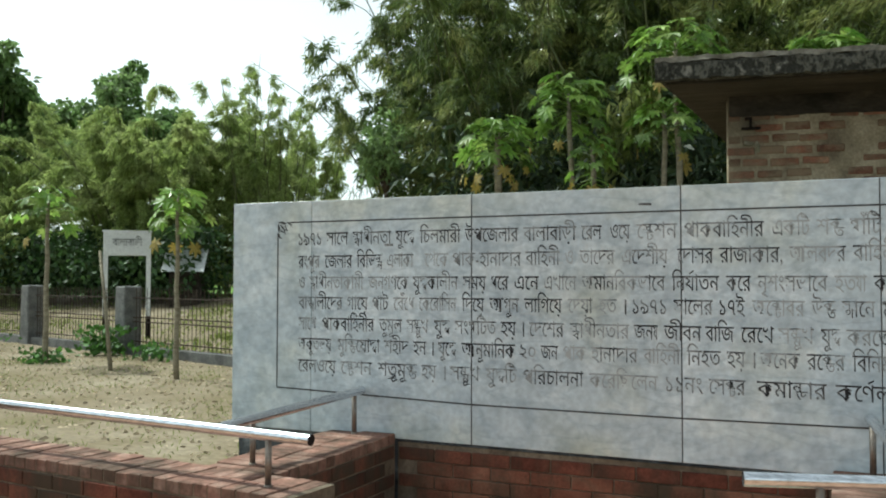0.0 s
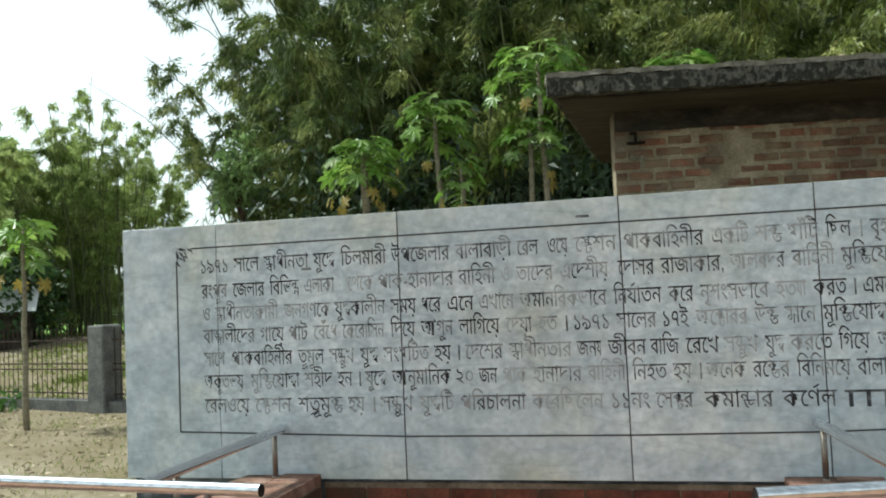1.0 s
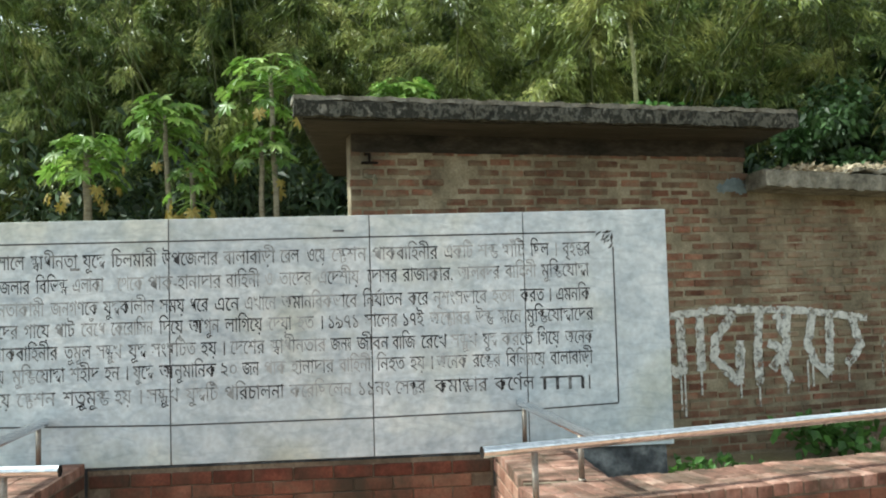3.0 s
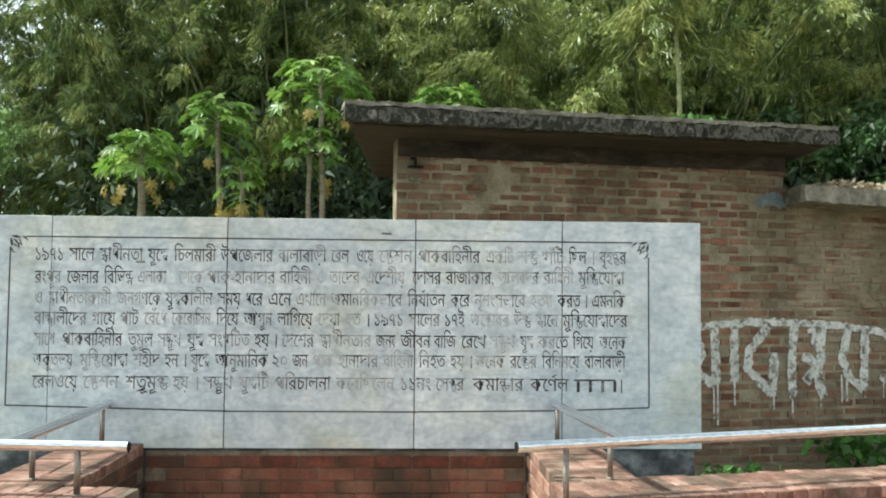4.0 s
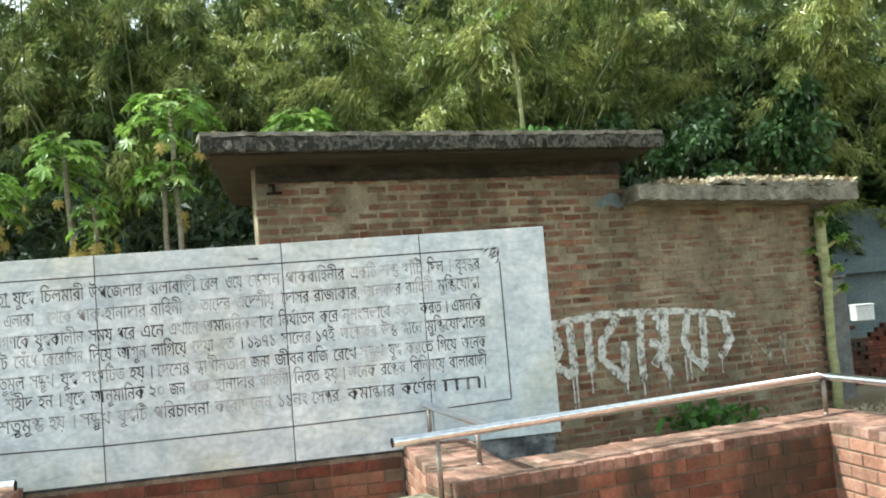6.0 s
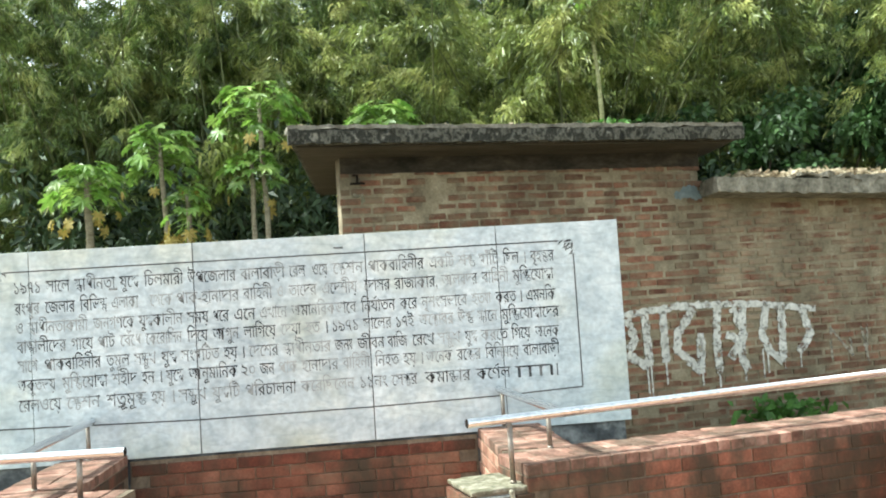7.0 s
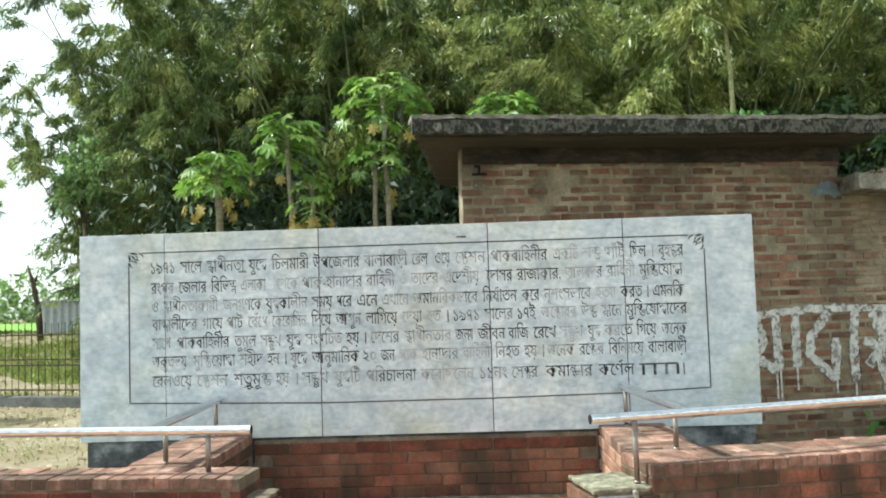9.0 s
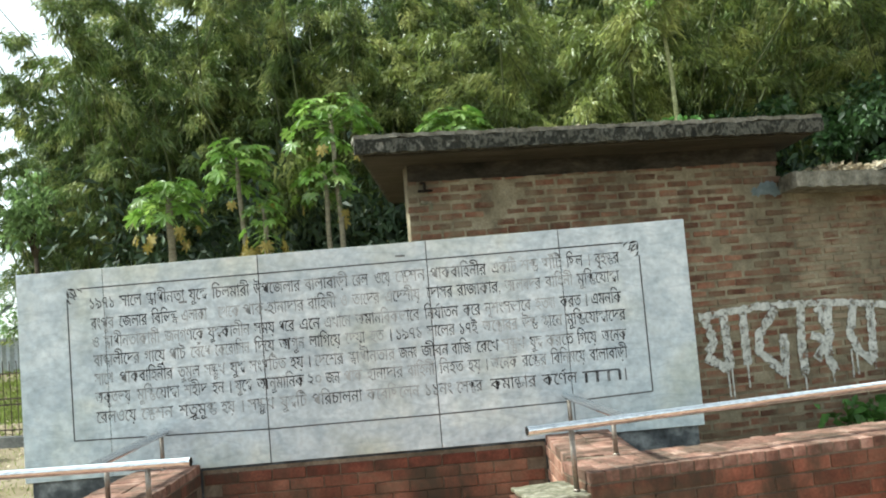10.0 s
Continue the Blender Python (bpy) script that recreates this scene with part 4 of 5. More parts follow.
def bamboo_clump(name, seed, h, spread, culms, sprays, per_spray, leaf, material, label, low=0.12):
    """A stand of arching culms with drooping sprays of narrow leaves."""
    rng = np.random.default_rng(seed)
    top = thing(name, pose(0, 0, 0), label, "bamboo")
    paths = []
    for k in range(culms):
        a = rng.uniform(0, 2 * math.pi)
        r = spread * 0.30 * math.sqrt(rng.uniform())
        base = (r * math.cos(a), r * math.sin(a))
        lean = np.array([math.cos(a), math.sin(a)]) * rng.uniform(0.10, 0.55) * spread / h * 2
        hh = h * rng.uniform(0.72, 1.0)
        p = culm_path(rng, base, lean, hh, rng.uniform(0.5, 1.2))
        paths.append(p)
        bm = bmesh.new()
        tube(bm, p, [0.045 * (1 - 0.85 * s / 6) for s in range(7)], 6, caps=False)
        part("culm", bm, CULM, top)
    at, way = [], []
    for k in range(sprays):
        p = paths[rng.integers(culms)]
        s = low + (1 - low) * rng.uniform() ** 0.8
        i = min(5, int(s * 6))
        c = p[i].lerp(p[i + 1], s * 6 - i)
        a = rng.uniform(0, 2 * math.pi)
        reach = rng.uniform(0.2, 1.0) * spread * 0.42 * (1.05 - 0.6 * s)
        out = np.array([math.cos(a), math.sin(a), rng.uniform(-0.15, 0.45)])
        m = per_spray
        u = rng.uniform(0.1, 1.0, m)
        curve = np.array(c)[None] + out[None] * reach * u[:, None]
        curve[:, 2] -= 0.55 * reach * u ** 2
        curve += rng.normal(size=(m, 3)) * 0.07 * (0.5 + u[:, None])
        at.append(curve)
        w = rng.normal(size=(m, 3)) * 0.5 + out[None] * 0.65
        w[:, 2] -= 0.7
        way.append(w)
    at, way = np.concatenate(at), np.concatenate(way)
    at[:, 2] = np.maximum(at[:, 2], 0.3)
    me = leaves_mesh("foliage", at, way, leaf[0], leaf[1], rng)
    tagged(piece("foliage", me, material, top), kind="stuff")
    return top


def tree(name, seed, h, crown_r, trunk_h, leaves, leaf, material, label, squash=1.0):
    """A broadleaf tree: trunk, forking limbs and clumps of leaves with gaps between."""
    rng = np.random.default_rng(seed)
    top = thing(name, pose(0, 0, 0), label, "tree")
    bm = bmesh.new()
    r0 = 0.03 * h * 0.5
    trunk = [Vector((0.05 * math.sin(k), 0.05 * math.cos(1.7 * k), trunk_h * k / 4)) for k in range(5)]
    tube(bm, trunk, [r0 * (1.25 - 0.14 * k) for k in range(5)], 8)
    ends = []
    for k in range(9):
        a = 2 * math.pi * k / 9 + rng.uniform(-0.3, 0.3)
        rr, zz = crown_r * rng.uniform(0.35, 0.85), trunk_h + (h - trunk_h) * rng.uniform(0.2, 0.92)
        e = Vector((rr * math.cos(a), rr * math.sin(a), zz))
        s = trunk[-1] * 0.95
        tube(bm, [s, s.lerp(e, 0.5) + Vector((0, 0, 0.15 * h * 0.3)), e], [r0 * 0.5, r0 * 0.3, r0 * 0.08], 6)
        ends.append(e)
    part("trunk", bm, DARK_BARK, top)
    clumps = 60
    at, way = [], []
    for k in range(clumps):
        e = ends[rng.integers(len(ends))]
        c = np.array(e) * rng.uniform(0.55, 1.05) + rng.normal(size=3) * crown_r * 0.2
        c[2] = max(trunk_h * 0.85, np.array(e)[2] + rng.normal() * 0.07 * h)
        m = leaves // clumps
        d = rng.normal(size=(m, 3))
        d /= np.linalg.norm(d, axis=1, keepdims=True)
        at.append(c + d * (rng.uniform(size=(m, 1)) ** 0.5) * crown_r * rng.uniform(0.16, 0.3) * np.array([1, 1, 0.7 * squash]))
        w = d + rng.normal(size=(m, 3)) * 0.6
        w[:, 2] -= 0.3
        way.append(w)
    me = leaves_mesh("crown", np.concatenate(at), np.concatenate(way), leaf[0], leaf[1], rng)
    tagged(piece("crown", me, material, top), kind="stuff")
    return top


def palmate(name, size, lobes=7):
    """A papaya leaf: deeply cut lobes round the stalk's end, drooping outwards."""
    bm = bmesh.new()
    c = bm.verts.new((0, 0, 0))
    ring = []
    n = lobes * 4
    for k in range(n + 1):
        a = radians(-150 + 300 * k / n)
        tooth = (1.0, 0.80, 0.50, 0.80)[(k + 2) % 4]
        r = size * tooth * (0.72 + 0.28 * math.cos(a))
        ring.append(bm.verts.new((r * math.cos(a), r * math.sin(a), -0.30 * r * r / size + 0.05 * size * ((k + 2) % 2))))
    for a, b in zip(ring, ring[1:]):
        bm.faces.new((c, a, b))
    me = bpy.data.meshes.new(name)
    bm.to_mesh(me)
    bm.free()
    return me


LEAF_BIG, LEAF_SMALL, LEAF_OLD = palmate("leaf_blade", 0.30), palmate("leaf_blade", 0.23), palmate("leaf_blade", 0.19)


def papaya(x, y, h, z0=0.15, leaves=14, spread=0.6, lean=(0, 0), seed=0, old=3, label="slender papaya tree with bright lobed leaves", small=False, radius=0.055, bark=None):
    rng = random.Random(seed)
    leaves = int(leaves * 1.7)
    top = thing("papaya_tree", pose(x, y, z0 - 0.02), label, "papaya tree", "papaya trees")
    bm = bmesh.new()
    pts = [Vector((lean[0] * (k / 8) ** 1.5 + 0.012 * math.sin(2.3 * k + seed), lean[1] * (k / 8) ** 1.5, h * k / 8)) for k in range(9)]
    tube(bm, pts, [radius * (1.15 - 0.06 * k) * (1.06 if k % 2 else 0.97) for k in range(9)], 9)
    part("trunk", bm, bark or BARK, top)
    head = pts[-1]
    for k in range(leaves + old):
        dead = k >= leaves
        a = 2.399 * k + rng.uniform(-0.4, 0.4)
        s01 = k / max(1, leaves - 1)
        up = rng.uniform(-0.9, -0.35) if dead else 0.85 - 1.15 * s01 + rng.uniform(-0.25, 0.25)
        reach = 0.86 * spread * rng.uniform(0.8, 1.2) * (0.62 + 0.5 * s01)
        d = Vector((math.cos(a), math.sin(a), up)).normalized()
        s = head - Vector((0, 0, 0.30 * s01 + (0.1 if dead else 0)))
        e = s + d * reach
        mid = s.lerp(e, 0.5) + Vector((0, 0, 0.07 * reach))
        bm = bmesh.new()
        tube(bm, [s, mid, e], [0.010, 0.008, 0.006], 4, caps=False)
        stalk = part("leaf_stalk", bm, PAPAYA_LEAF, top)
        me = LEAF_OLD if dead else (LEAF_SMALL if small or k % 3 == 0 else LEAF_BIG)
        droop = rng.uniform(60, 85) if dead else rng.uniform(0, 25) + 30 * s01
        turn = Matrix.Translation(e) @ pose(0, 0, 0, rng.uniform(-30, 30), droop, math.degrees(a)) @ Matrix.Scale(rng.uniform(0.72, 1.08), 4)
        piece("leaf_blade", me, YELLOW_LEAF if dead else PAPAYA_LEAF, stalk, m=turn)
    return top


def place(ob, *spots):
    """Moves a thing to the first spot (x, y, turn, size) and copies it to the others."""
    for k, (x, y, turn, size) in enumerate(spots):
        m = pose(x, y, ground_z(x, y) - 0.05, 0, 0, turn) @ Matrix.Scale(size, 4)
        if k == 0:
            first = m
        else:
            c = copy_thing(ob, m)
            c.matrix_basis = m
    ob.matrix_basis = first


# the grove behind the hut and slab; rows past y = 20 are added to block backlight
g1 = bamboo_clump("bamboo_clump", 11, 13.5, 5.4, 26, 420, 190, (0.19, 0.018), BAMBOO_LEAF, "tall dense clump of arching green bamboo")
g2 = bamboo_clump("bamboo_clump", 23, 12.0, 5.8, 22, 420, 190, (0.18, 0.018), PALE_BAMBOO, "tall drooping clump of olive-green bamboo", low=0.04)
place(g1, (-2.0, 14.0, 0, 0.95), (0.9, 13.2, 130, 0.95), (11.3, 13.6, 250, 1.0), (1.2, 17.5, 40, 1.1), (9.0, 18.5, 200, 1.15), (17.5, 15.0, 300, 1.05), (6.5, 22.0, 20, 1.2), (16.5, 21.0, 160, 1.2))
place(g2, (4.8, 12.9, 60, 0.98), (8.0, 13.2, 310, 1.0), (14.3, 13.0, 20, 1.0), (5.0, 17.0, 100, 1.15), (13.5, 19.0, 230, 1.2), (20.0, 12.0, 80, 1.0), (0.5, 21.5, 250, 1.2), (11.5, 23.0, 330, 1.25))
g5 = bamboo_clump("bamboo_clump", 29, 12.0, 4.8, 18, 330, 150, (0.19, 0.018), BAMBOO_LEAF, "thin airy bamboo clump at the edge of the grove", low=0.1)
place(g5, (-4.0, 14.0, 140, 0.95), (-4.6, 13.2, 30, 0.66), (-3.0, 15.5, 250, 1.0), (-4.2, 15.4, 200, 0.75))
# feathery clumps farther off, their leaf colour lightened for haze
g3 = bamboo_clump("bamboo_clump", 37, 8.5, 4.8, 26, 380, 230, (0.21, 0.021), HAZE_LEAF, "fluffy yellow-green bamboo clump in the distance", low=0.1)
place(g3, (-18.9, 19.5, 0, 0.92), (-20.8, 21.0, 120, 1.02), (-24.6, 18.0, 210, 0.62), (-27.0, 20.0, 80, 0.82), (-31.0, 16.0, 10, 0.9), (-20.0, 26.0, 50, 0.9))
g4 = bamboo_clump("bamboo_clump", 41, 9.6, 2.0, 18, 190, 80, (0.19, 0.020), HAZE_LEAF, "slender upright bamboo with feathery tips in the distance", low=0.08)
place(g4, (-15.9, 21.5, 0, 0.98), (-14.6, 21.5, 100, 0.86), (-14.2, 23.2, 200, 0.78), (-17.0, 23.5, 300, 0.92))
t1 = tree("tree", 5, 10.0, 2.5, 3.6, 15000, (0.30, 0.10), TREE_LEAF, "dark broadleaf tree behind the bamboo")
place(t1, (-23.9, 24.5, 0, 1.0), (-30.4, 22.5, 90, 1.22), (-33.5, 20.5, 200, 0.95), (-45.0, 30.0, 60, 1.2))
t2 = tree("tree", 9, 4.7, 0.6, 3.3, 1300, (0.16, 0.045), TREE_LEAF, "small leafy tree with a thick dark trunk")
place(t2, (-5.0, 11.6, 0, 0.95))
t3 = tree("tree", 14, 7.0, 2.6, 2.0, 9000, (0.26, 0.085), HAZE_LEAF, "bushy green tree beside the hut")
place(t3, (17.6, 9.5, 0, 0.85))
t4 = tree("tree", 15, 8.5, 3.0, 2.2, 16000, (0.24, 0.085), SHADE_LEAF, "dense tree behind the hut with leaves coloured dark for shade")
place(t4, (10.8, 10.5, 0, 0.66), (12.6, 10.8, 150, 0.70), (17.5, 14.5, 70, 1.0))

# papayas
papaya(-1.47, 9.0, 3.85, leaves=30, spread=0.62, seed=1, old=9, radius=0.085)
papaya(-0.12, 9.0, 4.40, leaves=26, spread=0.66, seed=2, old=4, lean=(-0.12, 0))
papaya(1.58, 9.0, 5.05, leaves=28, spread=0.80, seed=3, old=3, lean=(-0.1, 0))
papaya(1.31, 9.0, 4.0, leaves=22, spread=0.55, seed=4, old=3, small=True)
papaya(0.25, 8.7, 3.45, leaves=12, spread=0.42, seed=5, old=16, small=True, label="small papaya with yellowing leaves")
papaya(3.64, 9.0, 4.66, leaves=44, spread=0.70, seed=6, old=0)
papaya(7.75, 9.0, 6.9, leaves=6, spread=0.36, seed=7, old=0, lean=(-0.2, 0), radius=0.05, bark=GREEN_STEM, label="tall thin pale-trunked papaya behind the hut")
papaya(-4.3, 4.35, 2.45, leaves=12, spread=0.36, seed=8, old=3, small=True, radius=0.035, label="young papaya sapling with a thin stem")
papaya(-7.45, 5.0, 2.6, leaves=14, spread=0.5, seed=9, old=1, small=True, radius=0.04, label="young papaya sapling with a thin stem")


def stub_tree():
    rng = random.Random(17)
    top = thing("pollarded_tree", pose(10.72, 5.1, ground_z(10.72, 5.1) - 0.05), "pale green pollarded stem with short leafy stubs beside the hut", "tree")
    bm = bmesh.new()
    pts = [Vector((0.05 * k / 6 + 0.02 * math.sin(2 * k), 0, 2.95 * k / 6)) for k in range(7)]
    tube(bm, pts, [0.075, 0.068, 0.062, 0.065, 0.07, 0.078, 0.07], 10)
    part("trunk", bm, GREEN_STEM, top)
    for k in range(9):
        a, z = 2.4 * k, 1.7 + 0.14 * k
        s = Vector((0.05, 0, z))
        e = s + Vector((0.24 * math.cos(a), 0.24 * math.sin(a), 0.16))
        bm = bmesh.new()
        tube(bm, [s, e], [0.035, 0.02], 6)
        limb = part("branch_stub", bm, GREEN_STEM, top)
        for j in range(7):
            turn = Matrix.Translation(e) @ pose(0, 0, 0, rng.uniform(-40, 40), rng.uniform(-30, 60), rng.uniform(0, 360)) @ Matrix.Scale(rng.uniform(0.35, 0.6), 4)
            piece("leaf_blade", LEAF_SMALL, PAPAYA_LEAF, limb, m=turn)


stub_tree()


def stick():
    bm = bmesh.new()
    tube(bm, [Vector((-0.45, 0.2, 1.75)), Vector((-0.22, 0.1, 0.9)), Vector((0, 0, -0.05))], [0.02, 0.026, 0.032], 8)
    ob = part("leaning_stake", bm, BARK, None, "bare leaning wooden stake in the soil")
    ob.matrix_basis = pose(-5.75, 4.65, 0.15)
    tagged(ob, category="stake")


stick()


def weeds(x, y, n, r, leaf, seed, label, z=0.15, height=0.3):
    rng = np.random.default_rng(seed)
    at = np.stack([rng.normal(0, r * 0.5, n), rng.normal(0, r * 0.4, n), rng.uniform(0.02, height, n)], 1)
    way = rng.normal(size=(n, 3)) + np.array([0, 0, 0.5])
    ob = piece("weeds", leaves_mesh("weeds", at, way, leaf[0], leaf[1], rng), WEED, None, label)
    ob.matrix_basis = pose(x, y, z)
    tagged(ob, category="plant", kind="stuff")


weeds(8.3, 4.2, 230, 0.5, (0.17, 0.05), 1, "leafy green weeds growing beside the hut wall", z=-0.45, height=0.38)
weeds(6.2, 2.6, 160, 0.5, (0.12, 0.035), 2, "low green weeds behind the court wall", z=-0.45, height=0.3)
weeds(-7.9, 6.6, 240, 0.5, (0.16, 0.05), 3, "dark leafy weeds at the foot of the fence", height=0.5)
weeds(-6.4, 6.2, 120, 0.5, (0.13, 0.04), 4, "leafy weeds at the foot of the fence", height=0.25)
weeds(-10.9, 6.3, 160, 0.8, (0.14, 0.04), 5, "leafy weeds at the foot of the fence", height=0.3)
weeds(-7.5, 5.0, 120, 0.35, (0.12, 0.04), 6, "small weeds round a sapling", height=0.2)


def litter():
    rng = np.random.default_rng(8)
    n = 5200
    at = np.stack([rng.uniform(-13, 0.3, n), rng.uniform(-0.8, 9.0, n), np.zeros(n)], 1)
    at[:, 2] = [soil_z(x, y) + 0.006 for x, y, z in at]
    way = rng.normal(size=(n, 3)) * np.array([1, 1, 0.15])
    tagged(piece("leaf_litter", leaves_mesh("leaf_litter", at, way, 0.06, 0.018, rng, 0), DRY, None), "dry leaves scattered over the soil", "litter", kind="stuff")
    n = 6500
    c = rng.uniform([-11, -0.9], [-0.2, 5.5], (110, 2))
    p = c[rng.integers(60, size=n)] + rng.normal(size=(n, 2)) * 0.5
    keep = p[:, 1] > -0.95
    p = p[keep]
    at = np.concatenate([p, np.array([[soil_z(x, y) - 0.004] for x, y in p])], 1)
    way = rng.normal(size=(len(p), 3)) * 0.5 + np.array([0, 0, 1.0])
    tagged(piece("grass", leaves_mesh("grass", at, way, 0.055, 0.004, rng, 0), GRASS, None), "thin short grass on the dry soil", "grass", kind="stuff")
    m = np.array(HUT)
    n = 900
    loc = np.stack([rng.uniform(0.1, 5.5, n), rng.uniform(0.05, 0.7, n), 3.44 + rng.uniform(0, 0.015, n)], 1)
    way = rng.normal(size=(n, 3)) * np.array([1, 1, 0.08])
    ob = piece("leaf_litter", leaves_mesh("leaf_litter", loc, way, 0.06, 0.015, rng, 0), DRY, None)
    ob.matrix_basis = HUT
    tagged(ob, "dry bamboo leaves lying along the roof edge", "litter", kind="stuff")
    n = 1500
    loc = np.stack([rng.uniform(5.7, 8.95, n), 0.26 + rng.uniform(0, 1, n) ** 1.6 * 0.7, 2.82 + rng.uniform(0.0, 0.05, n)], 1)
    loc[:, 2] += np.where(loc[:, 0] > 6.6, 0.05, 0.0) - 0.03 * (loc[:, 0] - 5.4)
    ob = piece("leaf_litter", leaves_mesh("leaf_litter", loc, rng.normal(size=(n, 3)) * np.array([1, 1, 0.35]), 0.09, 0.02, rng, 0), DRY, None)
    ob.matrix_basis = HUT
    tagged(ob, "heap of dry leaves on the low roof", "litter", kind="stuff")


litter()


# ---- fence, name board, far field ----
def fence():
    top = thing("iron_fence", pose(0, 0, 0.15), "rusty iron picket fence on a low concrete kerb", "fence")
    a, b = Vector((-1.2, 5.15, 0)), Vector((-13.0, 8.6, 0))
    way = (b - a).normalized()
    length = (b - a).length
    rz = math.degrees(math.atan2(way.y, way.x))
    base = Matrix.Translation(a) @ pose(0, 0, 0, 0, 0, rz)

    def put(name, bm, material):
        part(name, bm, material, top).matrix_basis = base
    put("kerb", worn(box_bm(0, length, -0.1, 0.1, -0.1, 0.15), 0.012, 3, 6), CONCRETE_POST)
    for z in (0.24, 0.58, 0.66, 1.0):
        put("rail", box_bm(0, length, -0.012, 0.012, z - 0.009, z + 0.009), RUST)
    bar = brick_mesh("picket", 0.012, 1.02, 0.012)
    x = 0.06
    while x < length:
        piece("picket", bar, RUST, top, m=base @ pose(x, -0.02, 0.66))
        x += 0.115 if x < 14 else 0.2
    for x in (0.3, 3.35, 6.85, 10.6):
        bm = worn(box_bm(-0.17, 0.17, -0.17, 0.17, -0.1, 1.2, 0.02), 0.012, 4, 3)
        part("post", bm, CONCRETE_POST, top, "mouldy square concrete post").matrix_basis = base @ pose(x, 0, 0)


fence()


def name_board():
    sign = thing("name_board", pose(-10.65, 10.0, ground_z(-10.65, 10.0) - 0.05, 0, 0, 42), "white painted name board on two posts", "sign")
    ZT = 2.55 - ground_z(-10.65, 10.0) + 0.02
    for x in (-0.45, 0.45):
        part("leg", box_bm(x - 0.05, x + 0.05, -0.04, 0.04, 0.55, ZT, 0.006), WHITE_PAINT, sign)
        part("leg_foot", box_bm(x - 0.05, x + 0.05, -0.04, 0.04, -0.05, 0.55, 0.006), IRON, sign, "dark lower leg")
    part("board", box_bm(-0.5, 0.5, -0.055, -0.035, ZT - 0.52, ZT + 0.02, 0.008), WHITE_PAINT, sign)
    part("board_rim", box_bm(-0.52, 0.52, -0.065, -0.03, ZT, ZT + 0.04, 0.004), WHITE_PAINT, sign)
    me = word_mesh("বালাবাড়ী", -0.31, 0.31, ZT - 0.15, 0.15)
    ob = piece("lettering", me, INK_PLAIN, sign, "black lettering")
    ob.location.y = -0.058


name_board()


def far_field():
    bm = bmesh.new()
    for k in range(40):
        x = -160 + 5 * k
        box(bm, x, x + 4.95, 34 + (k % 3), 112, 0.2, 0.45 + 0.02 * (k % 2))
    tagged(part("rice_field", bm, RICE, None), "bright green rice field in the distance", "field", kind="stuff")
    rng = np.random.default_rng(3)
    at, way = [], []
    for k in range(150):
        x = -260 + 2.4 * k + rng.normal()
        y, h, r = 125 + rng.uniform(0, 20), rng.uniform(5, 9), rng.uniform(2.5, 4.5)
        m = 420
        d = rng.normal(size=(m, 3))
        d /= np.linalg.norm(d, axis=1, keepdims=True)
        at.append(np.array([x, y, 0.3 + h * 0.5]) + d * np.array([r, r, h * 0.5]))
        way.append(d + rng.normal(size=(m, 3)) * 0.5)
    tagged(piece("far_woods", leaves_mesh("far_woods", np.concatenate(at), np.concatenate(way), 0.75, 0.3, rng), TREE_LEAF, None), "hazy line of distant trees", "woods", kind="stuff")
    shed = thing("tin_shed", pose(-7.9, 19.0, ground_z(-7.9, 19.0) - 0.2, 0, 0, 8), "low grey tin-walled shed beyond the fence", "shed")
    bm = bmesh.new()
    n = 60
    for k in range(n):
        x0, x1 = -1.6 + 3.2 * k / n, -1.6 + 3.2 * (k + 1) / n
        d0, d1 = 0.02 * math.sin(k * 1.6), 0.02 * math.sin((k + 1) * 1.6)
        v = [bm.verts.new(p) for p in ((x0, d0, 0), (x1, d1, 0), (x1, d1, 1.15), (x0, d0, 1.15))]
        bm.faces.new(v)
    part("front_sheet", bm, TIN, shed)
    part("body", box_bm(-1.58, 1.58, 0.04, 1.8, 0, 1.12), TIN, shed)
    part("roof", box_bm(-1.7, 1.7, -0.15, 1.9, 1.14, 1.18), TIN, shed)
    stump = thing("dead_trunk", pose(-8.35, 16.5, ground_z(-8.35, 16.5) - 0.05), "bare dead tree trunk beyond the fence", "tree trunk")
    bm = bmesh.new()
    tube(bm, [Vector((0, 0, 0)), Vector((-0.05, 0, 0.8)), Vector((-0.18, 0, 1.45)), Vector((-0.34, 0, 2.0))], [0.09, 0.08, 0.065, 0.03], 8)
    tube(bm, [Vector((-0.18, 0, 1.45)), Vector((-0.08, 0, 1.75))], [0.05, 0.02], 6)
    part("trunk", bm, DARK_BARK, stump)


far_field()


def far_houses():
    for x, y, w, h, turn in ((-15.2, 17.3, 0.9, 1.85, 30), (16.9, 10.6, 4.6, 3.5, -25)):
        house = thing("tin_house", pose(x, y, ground_z(x, y) - 0.1, 0, 0, turn), "small house with tin walls and a pale roof" if x > 0 else "low dark hut with a sunlit white roof", "house")
        skin, d = (DULL_TIN, 1.2) if x > 0 else (DARK_CONCRETE, 0.6)
        part("wall", box_bm(-w / 2, w / 2, -d, d, 0, h * 0.65), skin, house)
        bm = bmesh.new()
        v = [bm.verts.new(p) for p in ((-w / 2 - 0.2, -d - 0.25, h * 0.6), (w / 2 + 0.2, -d - 0.25, h * 0.6), (w / 2 + 0.2, 0, h), (-w / 2 - 0.2, 0, h), (w / 2 + 0.2, d + 0.25, h * 0.6), (-w / 2 - 0.2, d + 0.25, h * 0.6))]
        bm.faces.new((v[0], v[1], v[2], v[3]))
        bm.faces.new((v[3], v[2], v[4], v[5]))
        part("roof", bm, skin if x > 0 else WHITE_PAINT, house)


